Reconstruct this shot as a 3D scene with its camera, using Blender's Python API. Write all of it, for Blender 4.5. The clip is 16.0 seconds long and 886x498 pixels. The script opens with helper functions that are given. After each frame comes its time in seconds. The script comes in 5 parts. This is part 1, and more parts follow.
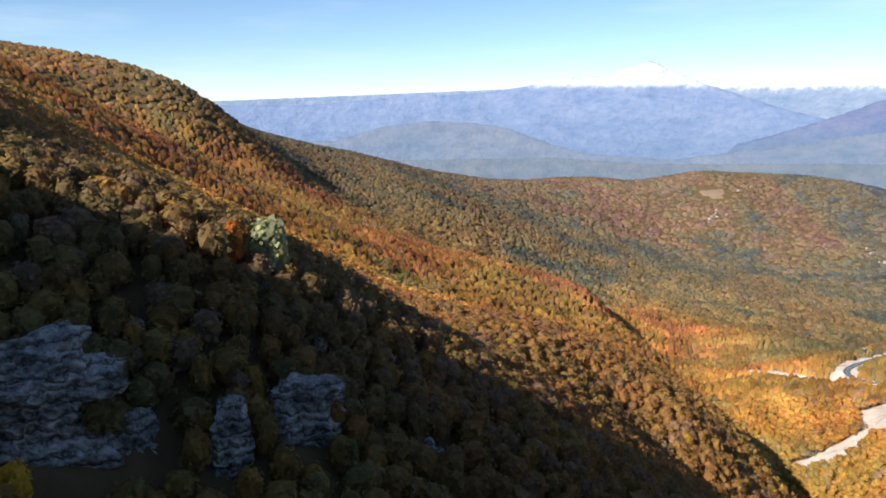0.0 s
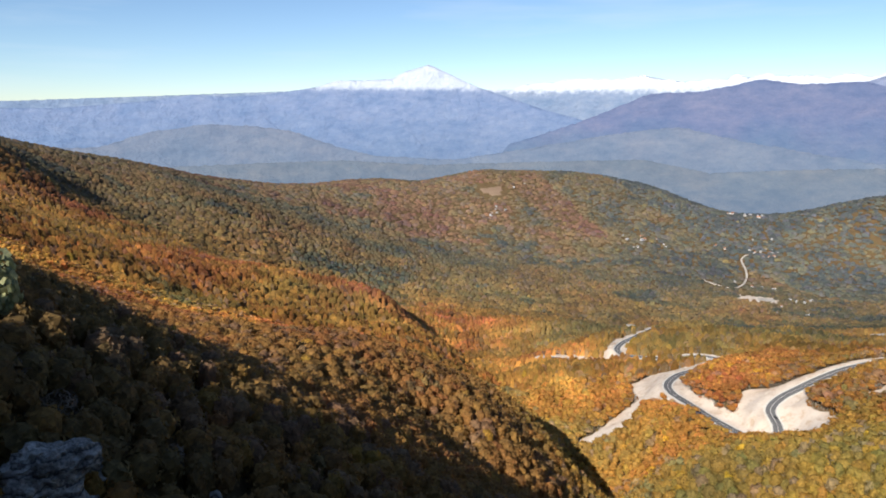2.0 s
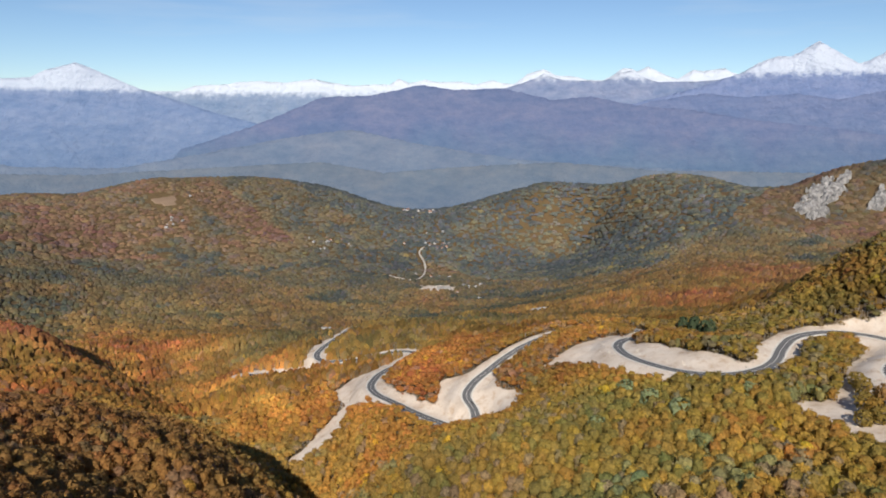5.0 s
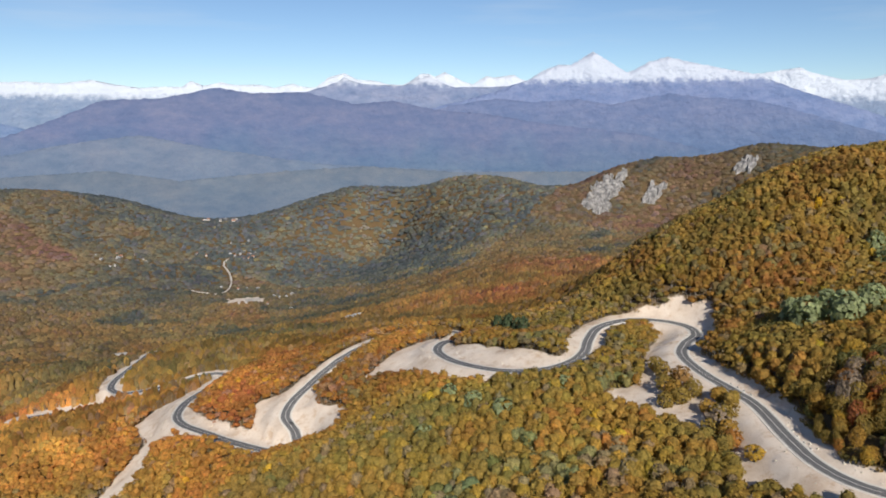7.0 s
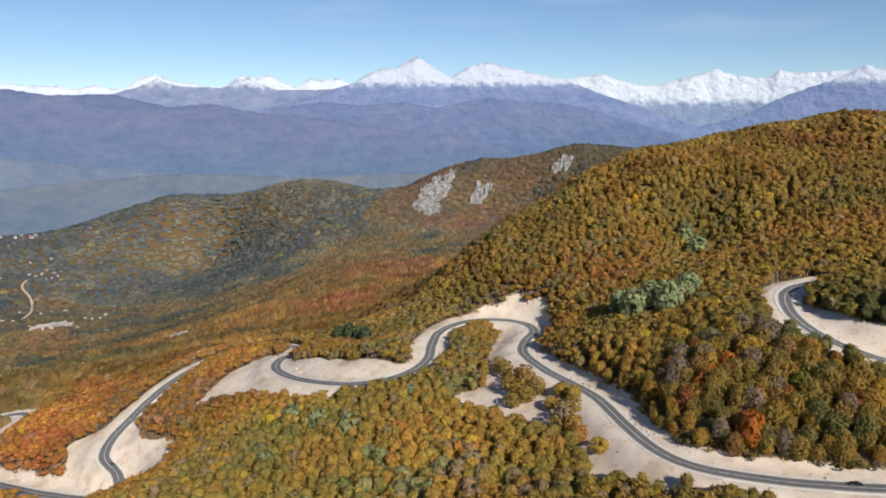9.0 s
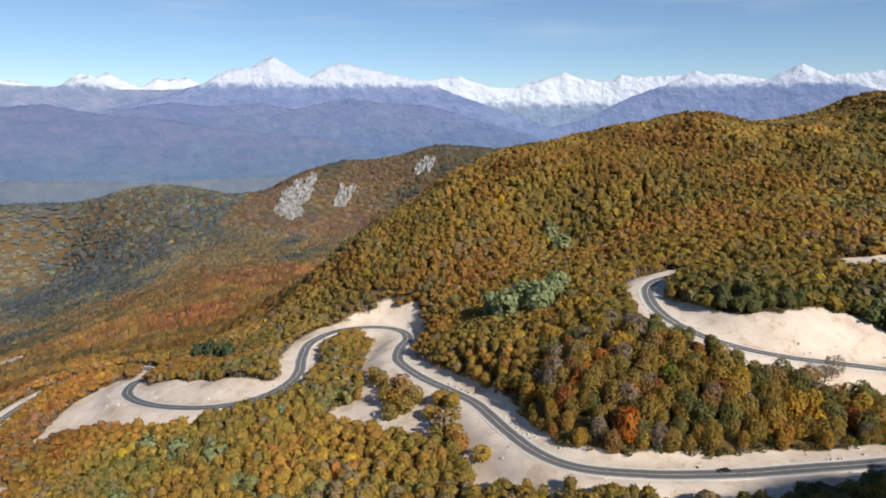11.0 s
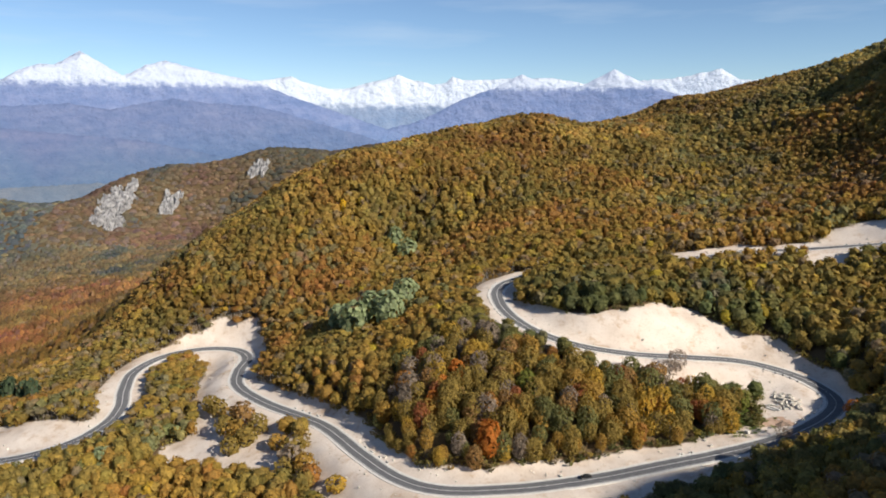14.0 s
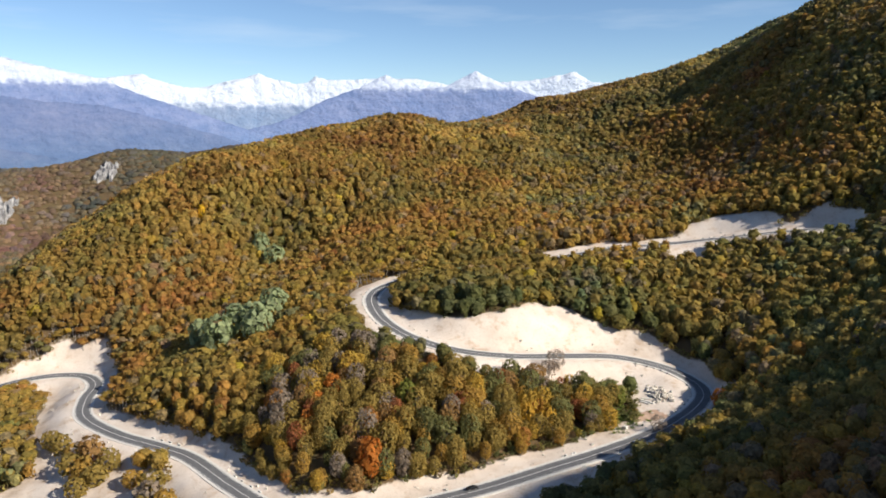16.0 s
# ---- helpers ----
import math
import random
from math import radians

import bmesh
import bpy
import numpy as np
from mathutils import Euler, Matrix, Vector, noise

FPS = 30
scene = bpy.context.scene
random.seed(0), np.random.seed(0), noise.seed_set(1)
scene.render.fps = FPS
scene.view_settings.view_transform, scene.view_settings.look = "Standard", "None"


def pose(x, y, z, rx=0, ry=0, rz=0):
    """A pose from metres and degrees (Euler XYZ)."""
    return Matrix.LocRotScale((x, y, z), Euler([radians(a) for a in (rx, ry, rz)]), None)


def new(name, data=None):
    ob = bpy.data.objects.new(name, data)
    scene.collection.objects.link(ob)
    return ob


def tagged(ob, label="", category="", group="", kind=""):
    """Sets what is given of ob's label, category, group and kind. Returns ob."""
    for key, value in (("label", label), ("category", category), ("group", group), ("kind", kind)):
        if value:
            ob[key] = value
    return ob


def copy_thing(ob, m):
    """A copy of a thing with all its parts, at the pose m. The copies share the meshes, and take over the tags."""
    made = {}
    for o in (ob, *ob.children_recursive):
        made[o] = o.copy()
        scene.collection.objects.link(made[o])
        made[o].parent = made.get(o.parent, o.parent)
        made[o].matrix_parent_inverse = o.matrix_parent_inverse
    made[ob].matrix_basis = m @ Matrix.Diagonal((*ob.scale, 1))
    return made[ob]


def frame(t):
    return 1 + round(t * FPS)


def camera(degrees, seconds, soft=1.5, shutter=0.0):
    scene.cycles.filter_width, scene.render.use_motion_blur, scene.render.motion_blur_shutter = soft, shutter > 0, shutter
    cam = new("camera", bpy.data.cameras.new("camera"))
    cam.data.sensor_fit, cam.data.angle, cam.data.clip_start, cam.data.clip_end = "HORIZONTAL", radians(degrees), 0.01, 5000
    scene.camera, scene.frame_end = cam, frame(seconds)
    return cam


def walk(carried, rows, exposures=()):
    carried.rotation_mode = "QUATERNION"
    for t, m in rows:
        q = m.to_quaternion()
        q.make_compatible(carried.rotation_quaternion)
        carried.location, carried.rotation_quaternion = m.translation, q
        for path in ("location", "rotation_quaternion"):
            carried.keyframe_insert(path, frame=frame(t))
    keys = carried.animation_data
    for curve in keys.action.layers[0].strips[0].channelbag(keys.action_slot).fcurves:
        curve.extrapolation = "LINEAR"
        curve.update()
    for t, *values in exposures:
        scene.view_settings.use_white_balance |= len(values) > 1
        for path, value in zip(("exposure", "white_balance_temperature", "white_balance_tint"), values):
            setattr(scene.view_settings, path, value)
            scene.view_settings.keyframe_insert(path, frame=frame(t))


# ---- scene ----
cam = camera(64.49, 16.0, soft=1.8)
PATH = [
    (0.0, pose(0.00, 0.00, 400.00, 78.367, -0.070, -0.003)),
    (0.5, pose(0.55, 4.34, 400.03, 78.400, -0.088, -5.784)),
    (1.0, pose(1.03, 8.61, 400.23, 78.434, -0.130, -9.544)),
    (1.5, pose(1.85, 13.07, 400.26, 78.496, -0.148, -13.037)),
    (2.0, pose(3.12, 17.56, 400.02, 78.581, -0.074, -17.183)),
    (2.5, pose(4.06, 22.09, 399.89, 78.622, -0.099, -21.926)),
    (3.0, pose(4.99, 26.45, 399.93, 78.669, -0.104, -26.349)),
    (3.5, pose(5.73, 30.96, 399.80, 78.744, -0.162, -30.467)),
    (4.0, pose(7.41, 35.20, 400.26, 78.769, -0.103, -34.572)),
    (4.5, pose(9.14, 39.31, 400.21, 78.842, -0.148, -38.688)),
    (5.0, pose(11.26, 43.33, 400.39, 78.875, -0.134, -42.912)),
    (7.5, pose(25.79, 61.24, 400.28, 79.327, -0.063, -62.281)),
    (8.0, pose(28.76, 64.14, 400.28, 79.398, 0.027, -65.781)),
    (8.5, pose(31.93, 66.73, 400.15, 79.465, 0.009, -69.190)),
    (9.0, pose(35.56, 68.77, 400.12, 79.501, 0.064, -72.566)),
    (9.5, pose(39.20, 70.78, 400.20, 79.532, 0.147, -75.730)),
    (12.0, pose(57.25, 77.57, 399.89, 79.624, 0.107, -87.783)),
    (12.5, pose(61.18, 78.08, 399.73, 79.644, 0.138, -89.365)),
    (13.0, pose(65.19, 78.63, 399.71, 79.675, 0.084, -91.093)),
    (13.5, pose(69.23, 78.78, 399.83, 79.704, 0.092, -93.960)),
    (14.0, pose(73.26, 78.95, 399.89, 79.704, 0.070, -96.935)),
    (14.5, pose(77.34, 78.86, 399.84, 79.694, 0.100, -99.708)),
    (15.0, pose(81.10, 78.59, 399.58, 79.733, 0.062, -102.427)),
    (15.5, pose(85.12, 78.48, 399.51, 79.727, 0.056, -105.136)),
    (16.0, pose(89.05, 78.00, 399.50, 79.725, 0.024, -107.735)),
]
EXPOSURES = [(0.0, 0.97), (1.5, 0.78), (2.5, 0.63), (5.0, 0.36), (9.0, 0.38), (12.5, 0.50), (14.5, 0.62), (16.0, 0.72)]
walk(cam, PATH, EXPOSURES)

# ---------------------------------------------------------------- sky and sun
SUN_AZ, SUN_EL = 226.0, 33.0                        # compass bearing from north (+y) towards east, and height
world = bpy.data.worlds.new("sky")
scene.world = world
world.use_nodes = True
wn, wl = world.node_tree.nodes, world.node_tree.links
sky = wn.new("ShaderNodeTexSky")
sky.sky_type = 'NISHITA'
sky.sun_disc = False
sky.sun_elevation, sky.sun_rotation = radians(SUN_EL), radians(SUN_AZ)
sky.altitude, sky.air_density, sky.dust_density, sky.ozone_density = 1200, 0.85, 0.1, 3.0
wn["Background"].inputs["Strength"].default_value = 0.073
tint = wn.new("ShaderNodeMix")
tint.data_type, tint.blend_type = 'RGBA', 'MULTIPLY'
tint.inputs[0].default_value, tint.inputs[7].default_value = 1.0, (1.01, 1.045, 1.065, 1)
wl.new(sky.outputs["Color"], tint.inputs[6])
wc, wm, wno = wn.new("ShaderNodeTexCoord"), wn.new("ShaderNodeMapping"), wn.new("ShaderNodeTexNoise")     # thin wisps of high cloud
wm.inputs["Scale"].default_value = (1.6, 1.6, 14.0)
wno.inputs["Scale"].default_value, wno.inputs["Detail"].default_value, wno.inputs["Roughness"].default_value = 1.7, 6.0, 0.55
wr = wn.new("ShaderNodeValToRGB")
wr.color_ramp.elements[0].position, wr.color_ramp.elements[1].position = 0.52, 0.80
wr.color_ramp.elements[1].color = (0.30, 0.30, 0.30, 1)
veil = wn.new("ShaderNodeMix")
veil.data_type = 'RGBA'
veil.inputs[7].default_value = (7.2, 8.0, 8.8, 1)
wl.new(wc.outputs["Generated"], wm.inputs["Vector"])
wl.new(wm.outputs["Vector"], wno.inputs["Vector"])
wl.new(wno.outputs["Fac"], wr.inputs["Fac"])
wl.new(wr.outputs["Color"], veil.inputs[0])
wl.new(tint.outputs[2], veil.inputs[6])
wl.new(veil.outputs[2], wn["Background"].inputs["Color"])
to_sun = Vector((math.sin(radians(SUN_AZ)) * math.cos(radians(SUN_EL)), math.cos(radians(SUN_AZ)) * math.cos(radians(SUN_EL)), math.sin(radians(SUN_EL))))
sun = new("sun", bpy.data.lights.new("sun", 'SUN'))
sun.data.energy, sun.data.angle, sun.data.color = 4.9, radians(0.55), (1.0, 0.91, 0.78)
sun.matrix_world = Matrix.Translation((0, 0, 1500)) @ to_sun.to_track_quat("Z", "Y").to_matrix().to_4x4()


# ---------------------------------------------------------------- materials
def material(name, rough=0.9):
    m = bpy.data.materials.new(name)
    m.use_nodes = True
    b = m.node_tree.nodes["Principled BSDF"]
    b.inputs["Roughness"].default_value = rough
    b.inputs["Specular IOR Level"].default_value = 0.25
    return m, m.node_tree.nodes, m.node_tree.links, b


def ramp(nodes, stops):
    r = nodes.new("ShaderNodeValToRGB")
    e = r.color_ramp.elements
    while len(e) < len(stops):
        e.new(0.5)
    for k, (p, c) in enumerate(stops):
        e[k].position, e[k].color = p, (*c, 1)
    return r


def noise_at(nodes, links, scale, detail=4, rough=0.55, coords="Object"):
    tc, n = nodes.new("ShaderNodeTexCoord"), nodes.new("ShaderNodeTexNoise")
    n.inputs["Scale"].default_value, n.inputs["Detail"].default_value, n.inputs["Roughness"].default_value = scale, detail, rough
    links.new(tc.outputs[coords], n.inputs["Vector"])
    return n


def mixed(nodes, links, fac, a, b, kind='MIX'):
    m = nodes.new("ShaderNodeMix")
    m.data_type, m.blend_type = 'RGBA', kind
    for sock, v in ((m.inputs[0], fac), (m.inputs[6], a), (m.inputs[7], b)):
        if isinstance(v, (int, float)):
            sock.default_value = v
        elif isinstance(v, tuple):
            sock.default_value = (*v, 1)
        else:
            links.new(v, sock)
    return m.outputs[2]


def bumped(nodes, links, b, height, strength, distance):
    bp = nodes.new("ShaderNodeBump")
    bp.inputs["Strength"].default_value, bp.inputs["Distance"].default_value = strength, distance
    links.new(height, bp.inputs["Height"])
    links.new(bp.outputs["Normal"], b.inputs["Normal"])


def simple(name, c1, c2, scale, rough=0.9, bump=0.0, bump_scale=None, detail=5):
    m, n, l, b = material(name, rough)
    t = noise_at(n, l, scale, detail)
    r = ramp(n, [(0.3, c1), (0.7, c2)])
    l.new(t.outputs["Fac"], r.inputs["Fac"])
    l.new(r.outputs["Color"], b.inputs["Base Color"])
    if bump:
        t2 = noise_at(n, l, bump_scale or scale * 4, 6, 0.65)
        bumped(n, l, b, t2.outputs["Fac"], 0.8, bump)
    return m


def ground_material():
    """Leaf litter and scrub under the woods, pale crushed limestone where the ground is bare."""
    m, n, l, b = material("ground_litter_and_gravel", 0.95)
    at = n.new("ShaderNodeAttribute")
    at.attribute_name = "bare"
    edge = noise_at(n, l, 0.16, 6, 0.7)
    ad = n.new("ShaderNodeMath")
    ad.operation = 'MULTIPLY_ADD'
    ad.inputs[1].default_value = 0.55
    l.new(edge.outputs["Fac"], ad.inputs[0])
    l.new(at.outputs["Fac"], ad.inputs[2])
    st = ramp(n, [(0.42, (0, 0, 0)), (0.56, (1, 1, 1))])
    l.new(ad.outputs[0], st.inputs["Fac"])
    n1, n2 = noise_at(n, l, 0.05, 5), noise_at(n, l, 0.9, 6, 0.7)
    litter = ramp(n, [(0.3, (0.075, 0.052, 0.027)), (0.5, (0.12, 0.078, 0.038)), (0.68, (0.095, 0.078, 0.036))])
    l.new(n1.outputs["Fac"], litter.inputs["Fac"])
    gravel = ramp(n, [(0.30, (0.42, 0.34, 0.275)), (0.46, (0.55, 0.475, 0.41)), (0.66, (0.61, 0.545, 0.485))])
    l.new(n1.outputs["Fac"], gravel.inputs["Fac"])
    fine = ramp(n, [(0.26, (0.74, 0.72, 0.69)), (0.46, (1.0, 1.0, 1.0))])
    l.new(n2.outputs["Fac"], fine.inputs["Fac"])
    stain = noise_at(n, l, 0.13, 5, 0.7)                # earthy streaks and damp fans
    sr = ramp(n, [(0.36, (0.88, 0.80, 0.72)), (0.46, (1.04, 1.04, 1.04))])
    l.new(stain.outputs["Fac"], sr.inputs["Fac"])
    gravel_stained = mixed(n, l, 1.0, gravel.outputs["Color"], sr.outputs["Color"], 'MULTIPLY')
    stony = mixed(n, l, 1.0, gravel_stained, fine.outputs["Color"], 'MULTIPLY')
    l.new(mixed(n, l, st.outputs["Color"], litter.outputs["Color"], stony), b.inputs["Base Color"])
    bumped(n, l, b, n2.outputs["Fac"], 0.5, 0.4)
    return m


def leaf_material(name, single=False, fixed=None, fine=0.8, relief=0.4, thin=0.5):
    """Autumn leaves: each tree's own tint, mottled, a little light passing through."""
    m, n, l, b = material(name, 0.75)
    if single:
        info = n.new("ShaderNodeObjectInfo")
        tint = ramp(n, LEAF_STOPS)
        tint.color_ramp.interpolation = 'CONSTANT'
        l.new(info.outputs["Random"], tint.inputs["Fac"])
        colour = tint.outputs["Color"]
    elif fixed:
        rgb = n.new("ShaderNodeRGB")
        rgb.outputs[0].default_value = (*fixed, 1)
        colour = rgb.outputs[0]
    else:
        at = n.new("ShaderNodeAttribute")
        at.attribute_name = "leaf_tint"
        colour = at.outputs["Color"]
    isl = n.new("ShaderNodeNewGeometry")
    mot = ramp(n, [(0.0, (0.74, 0.75, 0.76)), (0.5, (1.0, 1.0, 1.0)), (1.0, (1.27, 1.24, 1.18))])
    l.new(isl.outputs["Random Per Island"], mot.inputs["Fac"])
    c = mixed(n, l, 1.0, colour, mot.outputs["Color"], 'MULTIPLY')
    speck = noise_at(n, l, fine, 5, 0.75)
    sp = ramp(n, [(0.30, (0.60, 0.62, 0.66)), (0.5, (1.0, 1.0, 1.0)), (0.70, (1.36, 1.30, 1.2))])
    l.new(speck.outputs["Fac"], sp.inputs["Fac"])
    c = mixed(n, l, 1.0, c, sp.outputs["Color"], 'MULTIPLY')
    l.new(c, b.inputs["Base Color"])
    bumped(n, l, b, speck.outputs["Fac"], relief, 0.6 / fine)
    tr = n.new("ShaderNodeBsdfTranslucent")
    l.new(c, tr.inputs["Color"])
    mx = n.new("ShaderNodeMixShader")
    mx.inputs[0].default_value = thin
    l.new(b.outputs[0], mx.inputs[1])
    l.new(tr.outputs[0], mx.inputs[2])
    l.new(mx.outputs[0], n["Material Output"].inputs["Surface"])
    return m


def strata_material():
    """Grey limestone in level beds, with dark joints and streaks of water stain."""
    m, n, l, b = material("limestone_cliff", 0.95)
    t = noise_at(n, l, 0.2, 10, 0.72)
    r = ramp(n, [(0.34, (0.05, 0.048, 0.045)), (0.5, (0.30, 0.295, 0.285)), (0.68, (0.62, 0.60, 0.57))])
    l.new(t.outputs["Fac"], r.inputs["Fac"])
    tc, w = n.new("ShaderNodeTexCoord"), n.new("ShaderNodeTexWave")
    w.bands_direction = 'Z'
    w.inputs["Scale"].default_value, w.inputs["Distortion"].default_value, w.inputs["Detail"].default_value, w.inputs["Detail Scale"].default_value = 0.11, 7.0, 9.0, 3.2
    l.new(tc.outputs["Object"], w.inputs["Vector"])
    beds = ramp(n, [(0.0, (0.22, 0.22, 0.23)), (0.10, (0.78, 0.78, 0.78)), (0.6, (1.05, 1.04, 1.02))])
    l.new(w.outputs["Fac"], beds.inputs["Fac"])
    l.new(mixed(n, l, 1.0, r.outputs["Color"], beds.outputs["Color"], 'MULTIPLY'), b.inputs["Base Color"])
    t2 = noise_at(n, l, 0.5, 8, 0.65)
    bumped(n, l, b, mixed(n, l, 0.5, t2.outputs["Fac"], w.outputs["Fac"]), 1.0, 1.6)
    return m


YELLOW, OLIVE, ORANGE, RUST = (0.50, 0.31, 0.045), (0.33, 0.225, 0.050), (0.44, 0.200, 0.044), (0.37, 0.130, 0.044)
BROWN, GREEN, BRIGHT, GREY = (0.35, 0.195, 0.060), (0.195, 0.180, 0.054), (0.66, 0.43, 0.03), (0.30, 0.225, 0.145)
SILVER, PINE, DUSKY, GOLD = (0.19, 0.235, 0.115), (0.080, 0.115, 0.062), (0.095, 0.115, 0.052), (0.42, 0.245, 0.046)
LEAF_STOPS = [(p, (0.93 * c[0], 1.0 * c[1], 1.2 * c[2])) for p, c in ((0.0, YELLOW), (0.09, OLIVE), (0.36, GOLD), (0.52, GREEN), (0.63, OLIVE), (0.76, BROWN), (0.83, ORANGE), (0.89, GREY), (0.96, RUST))]
M_GROUND = ground_material()
M_LEAVES = leaf_material("autumn_leaves")
M_DISTANT = leaf_material("distant_autumn_hills", fine=0.16, relief=0.35)
M_MIDWOOD = leaf_material("middle_autumn_woods", fine=0.5, relief=0.45)
M_LEAVES_ONE = leaf_material("autumn_leaves_single_tree", True)
M_POLE = simple("weathered_pole_wood", (0.10, 0.09, 0.08), (0.19, 0.17, 0.15), 2.0, 0.9)
M_STEM = simple("pale_grey_stems", (0.20, 0.175, 0.15), (0.36, 0.33, 0.29), 1.5, 0.95)
M_BARK = simple("grey_bark", (0.10, 0.085, 0.07), (0.22, 0.20, 0.17), 1.5, 0.95, 0.05)
M_ASPHALT = simple("asphalt", (0.098, 0.100, 0.108), (0.138, 0.139, 0.145), 0.4, 0.9, 0.01, 8)
M_PAINT = simple("road_paint", (0.55, 0.55, 0.53), (0.75, 0.75, 0.73), 1.5, 0.7)
M_CONCRETE = simple("pale_concrete", (0.50, 0.48, 0.45), (0.66, 0.64, 0.60), 0.8, 0.85, 0.02)
M_CLIFF = strata_material()
M_SILVER = leaf_material("silver_green_leaves", fixed=(0.30, 0.355, 0.19))
M_RUST = leaf_material("rust_orange_leaves", fixed=(0.46, 0.17, 0.03))
M_PALE = leaf_material("pale_silver_leaves", fixed=(0.36, 0.38, 0.21))
M_GREENTREE = leaf_material("green_leaves", fixed=(0.20, 0.215, 0.045))
M_GOLDTREE = leaf_material("golden_leaves", fixed=(0.52, 0.32, 0.045))
M_EARTH = simple("brown_earth", (0.36, 0.24, 0.17), (0.52, 0.38, 0.29), 0.3, 0.95, 0.1, 2)
M_YELLOW = leaf_material("bright_yellow_leaves", fixed=BRIGHT)
M_PINE = leaf_material("dark_conifer_needles", fixed=PINE)
M_TWIG = leaf_material("bare_grey_twigs", fixed=(0.26, 0.21, 0.17))
M_ROOF = simple("pale_metal_roof", (0.28, 0.29, 0.31), (0.40, 0.40, 0.41), 0.2, 0.5)
M_ROOF_RED = simple("brown_tile_roof", (0.24, 0.12, 0.08), (0.34, 0.18, 0.12), 0.3, 0.8)
M_WALL = simple("whitewashed_wall", (0.28, 0.275, 0.27), (0.40, 0.39, 0.385), 0.3, 0.85)
M_CARPAINT = simple("black_car_paint", (0.012, 0.012, 0.014), (0.02, 0.02, 0.022), 1.0, 0.25)
M_CARPAINT2 = simple("dark_grey_car_paint", (0.04, 0.04, 0.045), (0.06, 0.06, 0.065), 1.0, 0.3)
M_TYRE = simple("tyre_rubber", (0.015, 0.015, 0.015), (0.03, 0.03, 0.03), 4, 0.85)
M_GLASS = simple("dark_car_glass", (0.02, 0.025, 0.03), (0.03, 0.035, 0.04), 1, 0.05)
M_BLACK = simple("black_paint", (0.02, 0.02, 0.02), (0.035, 0.035, 0.035), 2, 0.7)
M_MEADOW = simple("dry_meadow", (0.19, 0.13, 0.09), (0.25, 0.18, 0.125), 0.02, 0.95)
M_TRACK = simple("pale_gravel_bed", (0.34, 0.31, 0.28), (0.50, 0.47, 0.43), 0.05, 0.95)
M_STONE = simple("pale_limestone_rubble", (0.42, 0.38, 0.32), (0.66, 0.62, 0.56), 0.6, 0.95, 0.1, 3)
M_FAR_CLIFF = simple("pale_far_limestone", (0.085, 0.085, 0.09), (0.36, 0.355, 0.355), 0.07, 0.95, 4.0, 0.16, 10)
# ---------------------------------------------------------------- the lie of the land
# spot heights (east, north, height), landform by landform; the sheet is a thin plate laid over them
NEAR_SPUR = [(-48, 190, 349), (-40, 172, 330), (-24, 191, 316), (-10, 182, 304), (-48, 156, 318), (8, 244, 301),
             (53, 376, 262), (-28, 357, 286), (-46, 336, 304), (16, 459, 257), (36, 468, 246), (115, 378, 228), (142, 368, 215), (152, 452, 203), (114, 362, 214),
             (167, 380, 190), (198, 484, 177), (209, 457, 166), (222, 436, 153), (230, 410, 141), (234, 393, 134), (-138, 220, 380), (-105, 160, 360), (-85, 182, 358), (-80, 126, 308),
             (0, 100, 262), (-35, 110, 290), (-100, 30, 355), (0, 0, 262), (90, 180, 235), (100, 280, 232)]
WEST_SLOPE = [(-218, 650, 313), (-138, 966, 231), (196, 904, 112), (297, 927, 52), (144, 1372, 66), (309, 1403, 5),
              (663, 1556, -18), (-166, 1566, 182), (-61, 1663, 195), (-397, 1274, 325), (-511, 1231, 378), (60, 650, 185), (150, 625, 150), (-60, 640, 235), (110, 545, 196), (108, 453, 236), (70, 462, 246),
              (220, 592, 142), (214, 975, 126), (196, 1010, 130), (240, 905, 102), (232, 861, 112), (284, 950, 54), (225, 700, 124),
              (-747, 1243, 488), (-570, 1279, 448), (-444, 1275, 408), (-365, 1300, 334), (-355, 1457, 300), (-297, 1877, 268),
              (-150, 1994, 236), (-63, 1999, 200), (128, 2096, 160), (300, 2270, 142), (-420, 900, 385), (-250, 420, 385)]
GORGE = [(258, 595, 108), (262, 535, 104), (252, 480, 98), (246, 425, 100), (242, 370, 108), (200, 200, 165), (110, 60, 215), (275, 660, 100), (300, 800, 60), (420, 1000, 22)]
MEADOWS = [(328, 225, 214), (390, 232, 224), (275, 391, 158), (275, 353, 170), (276, 505, 110), (316, 618, 118), (380, 473, 168),
           (320, 590, 112), (348, 456, 170), (428, 646, 122), (402, 770, 86), (354, 726, 102), (390, 549, 138),
           (578, 894, 66), (524, 1062, 42), (657, 1106, -5), (912, 765, 64), (645, 297, 219), (793, 441, 153), (1195, 675, 98),
           (1163, 825, 50), (1231, 1125, -45), (1193, 1324, -54), (250, 140, 230)]
EAST_HILL = [(590, 177, 281), (626, 42, 300), (560, -3, 308), (668, 58, 366), (681, 207, 300), (710, 159, 331), (716, 68, 364),
             (773, 7, 379), (818, -88, 396), (835, -175, 390), (911, -258, 404), (864, -357, 432), (770, -413, 450),
             (682, -445, 480), (571, -430, 503), (584, -274, 364), (489, -253, 352), (466, -146, 322), (472, -121, 317),
             (469, -5, 298), (412, -62, 300), (386, -103, 282), (342, -122, 281), (335, -49, 264), (400, -15, 292),
             (339, 28, 262), (409, 109, 252), (424, 105, 262), (330, 80, 245)]
